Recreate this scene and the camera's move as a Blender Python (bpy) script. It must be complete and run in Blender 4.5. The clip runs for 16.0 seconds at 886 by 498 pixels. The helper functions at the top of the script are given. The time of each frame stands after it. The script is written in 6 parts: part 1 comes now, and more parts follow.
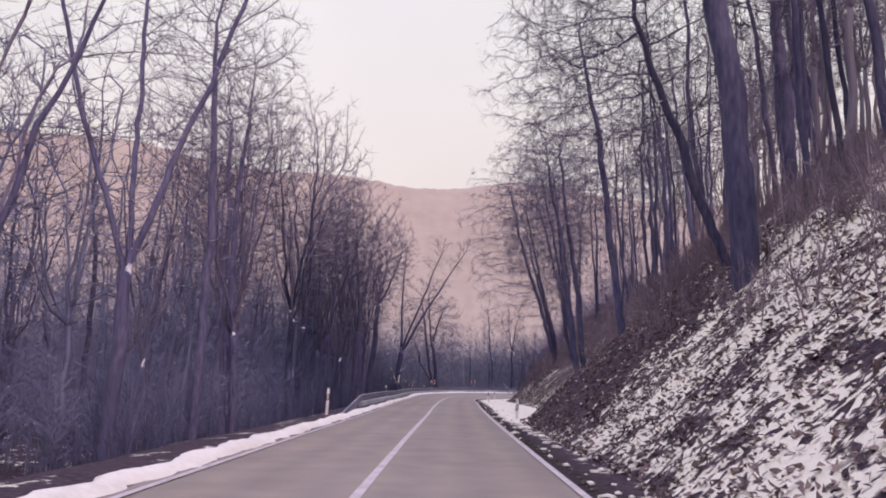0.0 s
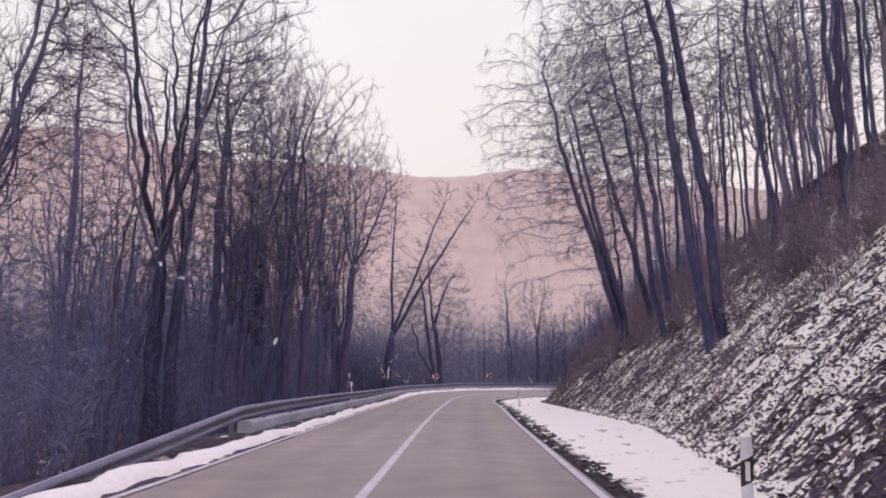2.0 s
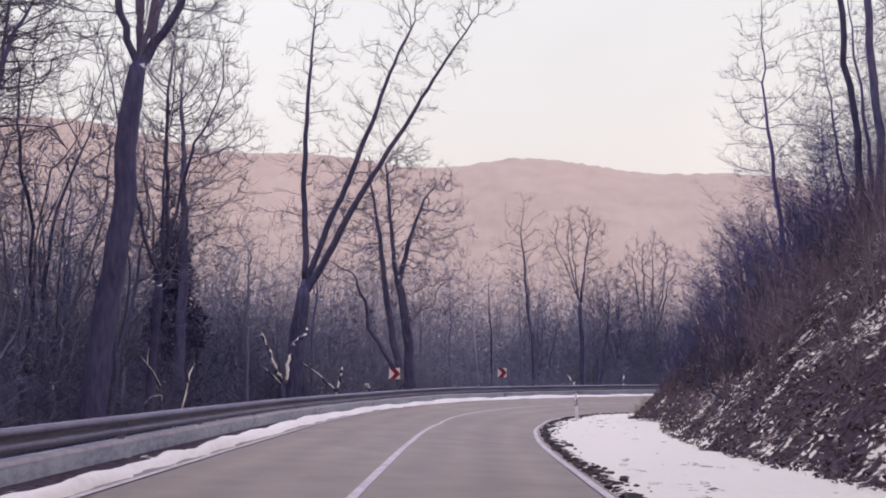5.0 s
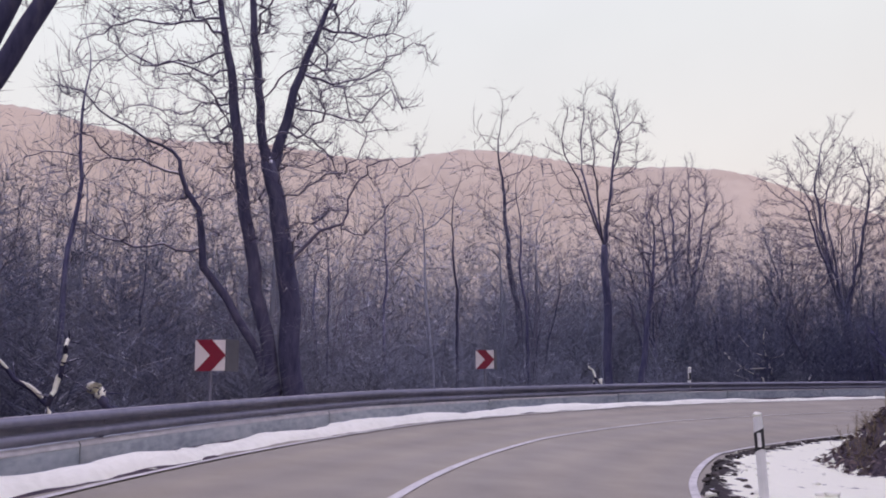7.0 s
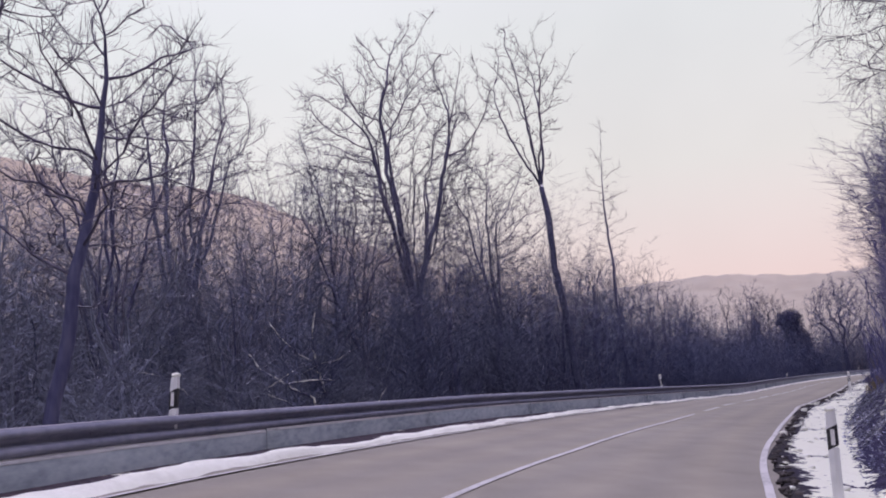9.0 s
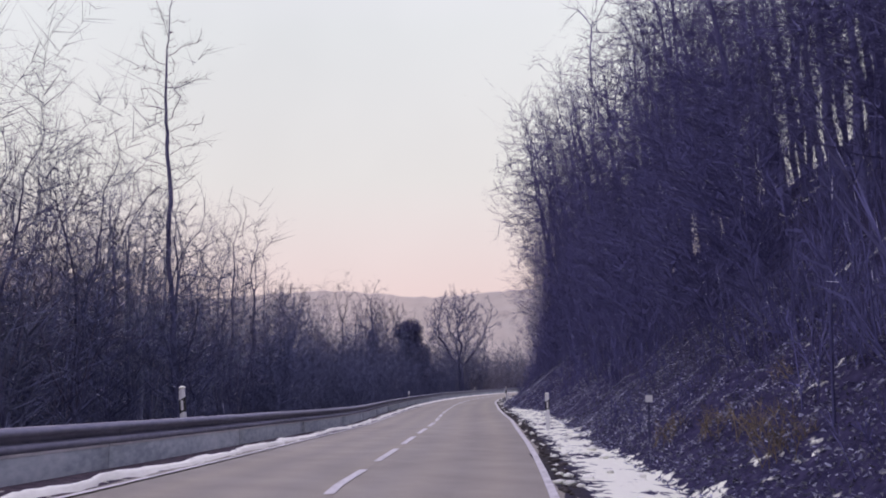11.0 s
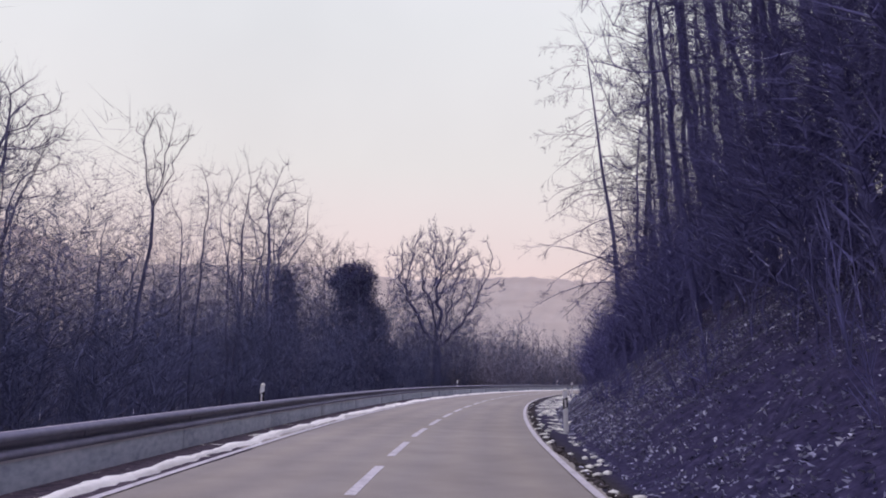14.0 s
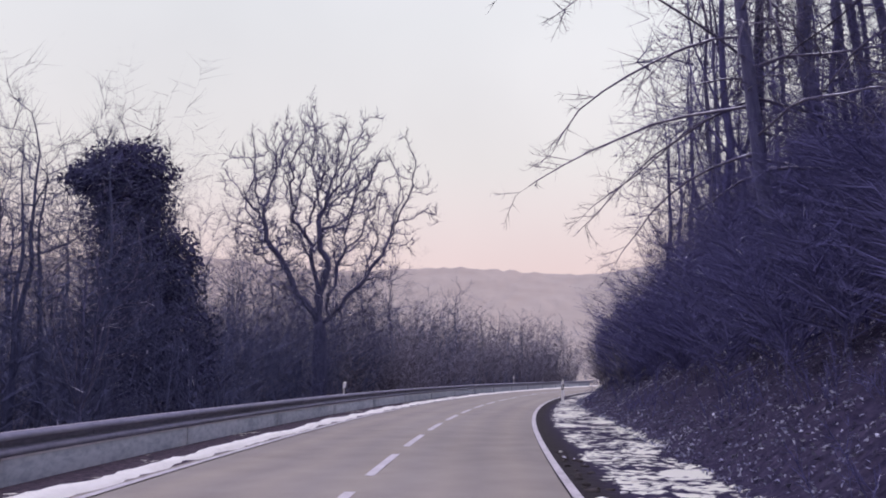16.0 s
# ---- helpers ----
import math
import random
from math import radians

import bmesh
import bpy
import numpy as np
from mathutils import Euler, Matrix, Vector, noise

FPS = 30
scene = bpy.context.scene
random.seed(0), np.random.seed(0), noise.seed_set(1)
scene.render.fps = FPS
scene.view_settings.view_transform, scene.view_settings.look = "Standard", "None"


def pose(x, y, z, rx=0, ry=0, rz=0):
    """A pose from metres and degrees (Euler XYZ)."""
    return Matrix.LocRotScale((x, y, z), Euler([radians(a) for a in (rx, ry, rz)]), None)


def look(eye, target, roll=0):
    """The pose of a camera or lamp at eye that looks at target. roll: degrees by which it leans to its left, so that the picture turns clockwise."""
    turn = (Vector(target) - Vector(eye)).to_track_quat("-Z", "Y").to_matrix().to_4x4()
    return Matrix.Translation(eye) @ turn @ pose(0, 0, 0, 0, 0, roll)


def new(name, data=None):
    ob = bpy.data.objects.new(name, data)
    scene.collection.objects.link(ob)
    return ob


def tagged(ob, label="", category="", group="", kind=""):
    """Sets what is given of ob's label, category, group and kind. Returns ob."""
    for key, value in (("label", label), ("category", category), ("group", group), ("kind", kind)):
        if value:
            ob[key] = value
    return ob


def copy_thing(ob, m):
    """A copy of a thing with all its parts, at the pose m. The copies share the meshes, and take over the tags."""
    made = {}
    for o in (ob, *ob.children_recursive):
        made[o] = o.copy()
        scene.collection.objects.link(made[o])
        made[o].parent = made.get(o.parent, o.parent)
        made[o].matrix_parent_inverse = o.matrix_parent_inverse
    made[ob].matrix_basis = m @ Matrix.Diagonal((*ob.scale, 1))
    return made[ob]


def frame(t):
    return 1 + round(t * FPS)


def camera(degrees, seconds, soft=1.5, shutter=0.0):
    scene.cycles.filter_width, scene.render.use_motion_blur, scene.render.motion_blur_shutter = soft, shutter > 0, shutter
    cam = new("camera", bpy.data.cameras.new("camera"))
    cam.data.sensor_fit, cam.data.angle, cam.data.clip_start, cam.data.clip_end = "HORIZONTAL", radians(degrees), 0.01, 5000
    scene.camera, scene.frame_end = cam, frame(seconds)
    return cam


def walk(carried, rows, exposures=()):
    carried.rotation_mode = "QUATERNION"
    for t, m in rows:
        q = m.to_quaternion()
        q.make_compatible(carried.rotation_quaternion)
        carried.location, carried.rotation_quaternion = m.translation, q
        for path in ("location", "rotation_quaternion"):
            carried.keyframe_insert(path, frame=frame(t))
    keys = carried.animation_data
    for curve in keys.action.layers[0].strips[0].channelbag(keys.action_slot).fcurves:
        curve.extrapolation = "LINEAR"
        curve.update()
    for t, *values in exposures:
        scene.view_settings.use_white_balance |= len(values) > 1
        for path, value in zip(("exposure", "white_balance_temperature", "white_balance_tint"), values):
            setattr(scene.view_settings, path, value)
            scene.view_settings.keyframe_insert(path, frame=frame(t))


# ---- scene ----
cam = camera(54.99, 16.0, soft=1.9)
# seconds, place, heading clockwise from +y, pitch up, roll
PATH = [
    (0, 0.000, 0.000, 1.298, -1.04, 9.14, 1.49),
    (0.5, -0.009, 6.932, 1.299, -1.15, 9.18, 1.36),
    (1, -0.031, 14.016, 1.299, -1.50, 9.04, 1.59),
    (1.5, -0.045, 21.243, 1.300, -1.62, 8.86, 0.78),
    (2, -0.040, 28.566, 1.300, -1.53, 8.85, 0.43),
    (2.5, -0.030, 35.886, 1.301, -1.48, 8.96, 0.38),
    (3, -0.030, 43.101, 1.302, -1.39, 9.02, -0.31),
    (3.5, -0.027, 50.161, 1.303, -1.49, 9.06, -0.65),
    (4, 0.001, 57.058, 1.303, -1.26, 9.02, -0.81),
    (4.5, 0.055, 63.811, 1.303, -1.03, 9.03, -0.54),
    (5, 0.116, 70.451, 1.302, -1.10, 9.04, -0.27),
    (5.5, 0.141, 77.004, 1.302, -1.52, 9.05, 0.00),
    (6, 0.125, 83.418, 1.300, -1.46, 9.07, 0.20),
    (6.5, 0.153, 89.513, 1.298, -0.30, 9.07, -0.15),
    (7, 0.372, 95.141, 1.296, 2.42, 8.98, -0.63),
    (7.5, 0.955, 100.344, 1.296, 7.66, 9.09, -1.73),
    (8, 2.104, 105.260, 1.297, 15.24, 9.19, -2.56),
    (8.5, 4.061, 109.997, 1.299, 24.91, 9.40, -3.10),
    (9, 6.992, 114.521, 1.300, 35.25, 9.55, -3.75),
    (9.5, 10.803, 118.702, 1.301, 44.45, 9.40, -4.40),
    (10, 15.302, 122.497, 1.302, 51.69, 9.21, -4.30),
    (10.5, 20.433, 125.953, 1.302, 57.08, 9.14, -3.40),
    (11, 26.164, 129.179, 1.301, 60.42, 9.14, -2.10),
    (11.5, 32.334, 132.396, 1.301, 60.78, 9.16, -0.70),
    (12, 38.763, 135.814, 1.301, 59.77, 9.16, 0.60),
    (12.5, 45.376, 139.454, 1.301, 59.48, 9.07, 1.41),
    (13, 52.183, 143.223, 1.301, 59.95, 8.91, 1.45),
    (13.5, 59.216, 147.037, 1.300, 60.53, 8.65, 1.33),
    (14, 66.499, 150.840, 1.298, 61.25, 8.49, 1.54),
    (14.5, 74.017, 154.615, 1.297, 62.07, 8.68, 1.46),
    (15, 81.740, 158.344, 1.297, 63.27, 8.52, 1.18),
    (15.5, 89.644, 161.967, 1.298, 64.84, 8.43, 1.00),
    (16, 97.711, 165.419, 1.301, 66.24, 8.38, 0.21),
]
walk(cam, [(t, pose(x, y, z, 90, 0, -yaw) @ pose(0, 0, 0, pitch, 0, 0) @ pose(0, 0, 0, 0, 0, roll)) for t, x, y, z, yaw, pitch, roll in PATH],
     exposures=[(0, 0.0, 7050, 43), (1.4, 0.02, 7050, 43), (2.4, 0.12, 7050, 43), (3.5, 0.12, 7050, 43), (6.2, 0.0, 6850, 35), (10, -0.01, 6700, 35), (16, 0.0, 6650, 37)])

# ---- world, sun ----
SUN_AZ, SUN_EL = 155.0, 14.0          # compass degrees clockwise from +y, degrees up
world = bpy.data.worlds.new("winter_sky")
scene.world = world
world.use_nodes = True
wn, wl = world.node_tree.nodes, world.node_tree.links
wn.clear()
sky = wn.new("ShaderNodeTexSky")
sky.sky_type = "NISHITA"
sky.sun_disc = False
sky.sun_elevation, sky.sun_rotation = radians(SUN_EL), radians(SUN_AZ)
sky.air_density, sky.dust_density, sky.ozone_density = 1.6, 3.0, 3.0
bg_sky = wn.new("ShaderNodeBackground")
bg_sky.inputs[1].default_value = 0.035
wl.new(sky.outputs[0], bg_sky.inputs[0])
tc = wn.new("ShaderNodeTexCoord")
sep = wn.new("ShaderNodeSeparateXYZ")
wl.new(tc.outputs["Generated"], sep.inputs[0])
haze = wn.new("ShaderNodeValToRGB")           # thin winter haze, warmer towards the horizon
haze.color_ramp.elements[0].position, haze.color_ramp.elements[0].color = 0.0, (0.66, 0.49, 0.47, 1)
haze.color_ramp.elements[1].position, haze.color_ramp.elements[1].color = 0.75, (1.15, 1.25, 1.68, 1)
for p, c in ((0.10, (0.70, 0.628, 0.575, 1)), (0.24, (0.656, 0.735, 0.643, 1)), (0.4, (0.661, 0.790, 0.713, 1)), (0.5, (0.695, 0.825, 0.789, 1))):
    e = haze.color_ramp.elements.new(p)
    e.color = c
wl.new(sep.outputs["Z"], haze.inputs[0])
cloud = wn.new("ShaderNodeTexNoise")
cloud.inputs["Scale"].default_value, cloud.inputs["Detail"].default_value = 2.2, 4
wl.new(tc.outputs["Generated"], cloud.inputs["Vector"])
veil = wn.new("ShaderNodeMapRange")
veil.inputs["From Min"].default_value, veil.inputs["From Max"].default_value = 0.3, 0.7
veil.inputs["To Min"].default_value, veil.inputs["To Max"].default_value = 0.94, 1.06
wl.new(cloud.outputs[0], veil.inputs["Value"])
bg_haze = wn.new("ShaderNodeBackground")
wl.new(haze.outputs[0], bg_haze.inputs[0])
wl.new(veil.outputs[0], bg_haze.inputs[1])
both = wn.new("ShaderNodeAddShader")
wl.new(bg_sky.outputs[0], both.inputs[0])
wl.new(bg_haze.outputs[0], both.inputs[1])
wout = wn.new("ShaderNodeOutputWorld")
wl.new(both.outputs[0], wout.inputs[0])

sun = new("sun", bpy.data.lights.new("sun", "SUN"))
sun.data.energy, sun.data.angle, sun.data.color = 1.5, radians(4), (1.0, 0.84, 0.70)
az, el = radians(SUN_AZ), radians(SUN_EL)
sun.matrix_world = look((0, 0, 0), (-math.sin(az) * math.cos(el), -math.cos(az) * math.cos(el), -math.sin(el)))
sun.location = (-60, -60, 90)


# ---- materials ----
def material(name, colours, scale=6.0, detail=6.0, rough=0.85, bump=0.3, bump_scale=None, vary=0.0, island=0.0, metal=0.0, stretch=(1, 1, 1), snow=0.0):
    """Noise between the colours at two scales, with bump; vary: brightness by object, island: by piece; snow: how much lies on upward faces."""
    m = bpy.data.materials.new(name)
    m.use_nodes = True
    n, l = m.node_tree.nodes, m.node_tree.links
    b = n["Principled BSDF"]
    b.inputs["Roughness"].default_value, b.inputs["Metallic"].default_value = rough, metal
    b.inputs["Specular IOR Level"].default_value = 0.5 if rough < 0.8 else 0.15
    co = n.new("ShaderNodeTexCoord")
    mp = n.new("ShaderNodeMapping")
    mp.inputs["Scale"].default_value = stretch
    l.new(co.outputs["Object"], mp.inputs[0])
    big, small = n.new("ShaderNodeTexNoise"), n.new("ShaderNodeTexNoise")
    big.inputs["Scale"].default_value, big.inputs["Detail"].default_value = scale * 0.13, 3
    small.inputs["Scale"].default_value, small.inputs["Detail"].default_value = scale, detail
    for t in (big, small):
        l.new(mp.outputs[0], t.inputs["Vector"])
    mixf = n.new("ShaderNodeMath")
    mixf.operation = "MULTIPLY_ADD"
    mixf.inputs[1].default_value = 0.55
    l.new(small.outputs[0], mixf.inputs[0])
    half = n.new("ShaderNodeMath")
    half.operation = "MULTIPLY"
    half.inputs[1].default_value = 0.45
    l.new(big.outputs[0], half.inputs[0])
    l.new(half.outputs[0], mixf.inputs[2])
    ramp = n.new("ShaderNodeValToRGB")
    ramp.color_ramp.elements[0].position, ramp.color_ramp.elements[-1].position = 0.36, 0.64
    for k, c in enumerate(colours):
        if 0 < k < len(colours) - 1:
            ramp.color_ramp.elements.new(0.36 + 0.28 * k / (len(colours) - 1))
    for k, c in enumerate(colours):
        ramp.color_ramp.elements[k].color = (*c, 1)
    l.new(mixf.outputs[0], ramp.inputs[0])
    out = ramp.outputs[0]
    if vary or island:
        hs = n.new("ShaderNodeHueSaturation")
        src = n.new("ShaderNodeNewGeometry") if island else n.new("ShaderNodeObjectInfo")
        r = n.new("ShaderNodeMapRange")
        a = island or vary
        r.inputs["To Min"].default_value, r.inputs["To Max"].default_value = 1 - a, 1 + a
        l.new(src.outputs["Random Per Island" if island else "Random"], r.inputs["Value"])
        l.new(r.outputs[0], hs.inputs["Value"])
        l.new(out, hs.inputs["Color"])
        out = hs.outputs[0]
    if snow:
        geo, sx = n.new("ShaderNodeNewGeometry"), n.new("ShaderNodeSeparateXYZ")
        l.new(geo.outputs["Normal"], sx.inputs[0])
        sn = n.new("ShaderNodeTexNoise")
        sn.inputs["Scale"].default_value = 1.7
        l.new(co.outputs["Object"], sn.inputs["Vector"])
        ad = n.new("ShaderNodeMath")
        ad.operation = "MULTIPLY"
        l.new(sx.outputs["Z"], ad.inputs[0])
        l.new(sn.outputs[0], ad.inputs[1])
        st = n.new("ShaderNodeMapRange")
        st.inputs["From Min"].default_value, st.inputs["From Max"].default_value = 0.62 - snow, 0.66 - snow
        l.new(ad.outputs[0], st.inputs["Value"])
        mx = n.new("ShaderNodeMix")
        mx.data_type = "RGBA"
        l.new(st.outputs[0], mx.inputs[0])
        l.new(out, mx.inputs["A"])
        mx.inputs["B"].default_value = (0.8, 0.81, 0.86, 1)
        out = mx.outputs["Result"]
    l.new(out, b.inputs["Base Color"])
    if bump:
        bp = n.new("ShaderNodeBump")
        bp.inputs["Strength"].default_value, bp.inputs["Distance"].default_value = bump, 0.03
        src = small
        if bump_scale:
            src = n.new("ShaderNodeTexNoise")
            src.inputs["Scale"].default_value, src.inputs["Detail"].default_value = bump_scale, 5
            l.new(mp.outputs[0], src.inputs["Vector"])
        l.new(src.outputs[0], bp.inputs["Height"])
        l.new(bp.outputs[0], b.inputs["Normal"])
    return m


# the violet in bark and thicket_bark stands for bluish shade on the wood
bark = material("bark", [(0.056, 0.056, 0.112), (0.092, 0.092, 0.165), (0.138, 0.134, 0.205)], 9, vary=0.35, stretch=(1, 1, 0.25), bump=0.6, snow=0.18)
twig_bark = material("twig_bark", [(0.095, 0.088, 0.140), (0.152, 0.138, 0.190)], 5, vary=0.3, bump=0, snow=0.15)
brush_bark = material("brush_bark", [(0.188, 0.148, 0.185), (0.300, 0.236, 0.256)], 2, island=0.35, bump=0, snow=0.12)
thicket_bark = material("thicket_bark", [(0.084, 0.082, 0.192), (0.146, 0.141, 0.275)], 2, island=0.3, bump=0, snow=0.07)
# barks of farther woods: distance haze and bluish shade are put into these colours
far_haze_bark = material("far_haze_bark", [(0.098, 0.110, 0.178), (0.155, 0.165, 0.238)], 0.6, island=0.2, bump=0, snow=0.05)
valley_haze_bark = material("valley_haze_bark", [(0.114, 0.132, 0.225), (0.180, 0.198, 0.295)], 0.6, island=0.2, bump=0, snow=0.06)
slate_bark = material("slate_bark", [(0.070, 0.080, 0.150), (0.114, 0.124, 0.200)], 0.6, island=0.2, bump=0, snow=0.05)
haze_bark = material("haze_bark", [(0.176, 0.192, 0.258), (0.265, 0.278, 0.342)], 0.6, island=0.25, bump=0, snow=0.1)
mid_haze_bark = material("mid_haze_bark", [(0.155, 0.148, 0.195), (0.225, 0.208, 0.250)], 0.3, island=0.2, bump=0)
ivy_leaf = material("ivy_leaf", [(0.036, 0.036, 0.085), (0.060, 0.058, 0.125)], 4, island=0.3, rough=0.9, bump=0)
snow_mat = material("snow", [(0.79, 0.785, 0.66), (0.87, 0.865, 0.735), (0.91, 0.905, 0.78)], 7, rough=0.7, bump=0.5, bump_scale=18)
concrete = material("concrete", [(0.255, 0.290, 0.315), (0.365, 0.402, 0.425), (0.455, 0.485, 0.495)], 5, vary=0.08, rough=0.9, bump=0.25, stretch=(1, 1, 2.2))
zinc = material("zinc", [(0.155, 0.158, 0.215), (0.235, 0.235, 0.29)], 7, rough=0.7, metal=0.15, bump=0.05, vary=0.08)
frost = material("frost", [(0.46, 0.45, 0.46), (0.66, 0.64, 0.64)], 5, rough=0.8, bump=0.2)
plastic_white = material("plastic_white", [(0.70, 0.69, 0.68), (0.82, 0.81, 0.80)], 6, rough=0.45, bump=0)
plastic_black = material("plastic_black", [(0.012, 0.012, 0.015), (0.03, 0.028, 0.032)], 6, rough=0.5, bump=0)
reflector = material("reflector", [(0.72, 0.70, 0.68), (0.85, 0.82, 0.80)], 40, rough=0.2, bump=0.1)
sign_white = material("sign_white", [(0.72, 0.66, 0.66), (0.80, 0.75, 0.74)], 4, rough=0.4, bump=0)
sign_red = material("sign_red", [(0.20, 0.010, 0.030), (0.26, 0.015, 0.038)], 4, rough=0.4, bump=0)
sign_back = material("sign_back", [(0.10, 0.10, 0.12), (0.15, 0.15, 0.17)], 5, rough=0.5, metal=0.4, bump=0)
paint = material("road_paint", [(0.40, 0.38, 0.36), (0.60, 0.57, 0.54), (0.68, 0.65, 0.62)], 14, rough=0.7, bump=0.2)
leaf_litter = material("leaf_litter", [(0.062, 0.048, 0.060), (0.145, 0.108, 0.108), (0.25, 0.19, 0.165)], 3, island=0.5, rough=0.8, bump=0)
frost_litter = material("frost_litter", [(0.10, 0.104, 0.165), (0.24, 0.245, 0.33), (0.60, 0.61, 0.66)], 3, island=0.6, rough=0.8, bump=0)
soil_clod = material("soil_clod", [(0.045, 0.038, 0.038), (0.10, 0.085, 0.08)], 8, island=0.4, bump=0.6, snow=0.05)
# pale tan: the winter haze before the hills is mixed into their base colour
hazy_hill_wood = material("hazy_hill_wood", [(0.325, 0.290, 0.245), (0.355, 0.319, 0.271), (0.382, 0.345, 0.296)], 0.05, detail=10, rough=0.95, bump=0.0)
dry_grass = material("dry_grass", [(0.16, 0.12, 0.075), (0.30, 0.24, 0.15)], 3, island=0.4, bump=0)


def ground_material():
    """Leaf litter, dark soil and lying snow; the sheet's own 'cover' values say how much snow, bare soil and painted
    bluish shade each place has.
    """
    m = bpy.data.materials.new("forest_floor")
    m.use_nodes = True
    n, l = m.node_tree.nodes, m.node_tree.links
    b = n["Principled BSDF"]
    b.inputs["Roughness"].default_value, b.inputs["Specular IOR Level"].default_value = 0.95, 0.1
    co = n.new("ShaderNodeTexCoord")
    at = n.new("ShaderNodeAttribute")
    at.attribute_name = "cover"
    sp = n.new("ShaderNodeSeparateColor")
    l.new(at.outputs["Color"], sp.inputs[0])

    def noise_node(scale, detail=6):
        t = n.new("ShaderNodeTexNoise")
        t.inputs["Scale"].default_value, t.inputs["Detail"].default_value = scale, detail
        l.new(co.outputs["Object"], t.inputs["Vector"])
        return t

    fine, coarse, blot = noise_node(9), noise_node(0.8, 5), noise_node(5.0, 8)
    leaf = n.new("ShaderNodeTexVoronoi")
    leaf.inputs["Scale"].default_value = 9
    l.new(co.outputs["Object"], leaf.inputs["Vector"])
    ramp = n.new("ShaderNodeValToRGB")
    ramp.color_ramp.elements[0].position, ramp.color_ramp.elements[0].color = 0.30, (0.040, 0.034, 0.054, 1)
    ramp.color_ramp.elements[1].position, ramp.color_ramp.elements[1].color = 0.72, (0.145, 0.112, 0.122, 1)
    l.new(fine.outputs[0], ramp.inputs[0])
    tint = n.new("ShaderNodeMix")
    tint.data_type, tint.blend_type = "RGBA", "MULTIPLY"
    tint.inputs[0].default_value = 0.6
    l.new(ramp.outputs[0], tint.inputs["A"])
    cr = n.new("ShaderNodeValToRGB")
    cr.color_ramp.elements[0].color, cr.color_ramp.elements[1].color = (0.35, 0.33, 0.36, 1), (1.0, 0.95, 0.9, 1)
    l.new(leaf.outputs["Color"], cr.inputs[0])
    l.new(cr.outputs[0], tint.inputs["B"])
    soil = n.new("ShaderNodeMix")
    soil.data_type = "RGBA"
    l.new(sp.outputs["Green"], soil.inputs[0])
    cool_shade = n.new("ShaderNodeMix")
    cool_shade.data_type, cool_shade.blend_type = "RGBA", "MULTIPLY"
    l.new(sp.outputs["Blue"], cool_shade.inputs[0])
    l.new(tint.outputs["Result"], cool_shade.inputs["A"])
    cool_shade.inputs["B"].default_value = (0.50, 0.56, 1.05, 1)
    l.new(cool_shade.outputs["Result"], soil.inputs["A"])
    soil.inputs["B"].default_value = (0.040, 0.035, 0.034, 1)
    add = n.new("ShaderNodeMath")
    add.operation = "MULTIPLY_ADD"
    add.inputs[1].default_value, = (0.46,)
    l.new(blot.outputs[0], add.inputs[0])
    warp = n.new("ShaderNodeVectorMath")
    warp.operation = "MULTIPLY_ADD"
    warp.inputs[1].default_value = (0.16, 0.16, 0.16)
    l.new(noise_node(4.0, 4).outputs["Color"], warp.inputs[0])
    l.new(co.outputs["Object"], warp.inputs[2])
    cells = n.new("ShaderNodeTexVoronoi")
    cells.inputs["Scale"].default_value = 7.5
    l.new(warp.outputs[0], cells.inputs["Vector"])
    cv = n.new("ShaderNodeSeparateColor")
    l.new(cells.outputs["Color"], cv.inputs[0])
    leafy = n.new("ShaderNodeMath")
    leafy.operation = "MULTIPLY_ADD"
    leafy.inputs[1].default_value = 0.24
    l.new(cv.outputs["Red"], leafy.inputs[0])
    cm = n.new("ShaderNodeMath")
    cm.operation = "MULTIPLY"
    cm.inputs[1].default_value = 0.95
    l.new(coarse.outputs[0], cm.inputs[0])
    l.new(cm.outputs[0], leafy.inputs[2])
    l.new(leafy.outputs[0], add.inputs[2])
    sub = n.new("ShaderNodeMath")
    sub.operation = "ADD"
    l.new(add.outputs[0], sub.inputs[0])
    l.new(sp.outputs["Red"], sub.inputs[1])
    st = n.new("ShaderNodeMapRange")
    st.inputs["From Min"].default_value, st.inputs["From Max"].default_value = 1.30, 1.36
    l.new(sub.outputs[0], st.inputs["Value"])
    mx = n.new("ShaderNodeMix")
    mx.data_type = "RGBA"
    l.new(st.outputs[0], mx.inputs[0])
    l.new(soil.outputs["Result"], mx.inputs["A"])
    mx.inputs["B"].default_value = (0.86, 0.86, 0.69, 1)
    l.new(mx.outputs["Result"], b.inputs["Base Color"])
    bp = n.new("ShaderNodeBump")
    bp.inputs["Strength"].default_value, bp.inputs["Distance"].default_value = 0.9, 0.08
    l.new(blot.outputs[0], bp.inputs["Height"])
    l.new(bp.outputs[0], b.inputs["Normal"])
    return m


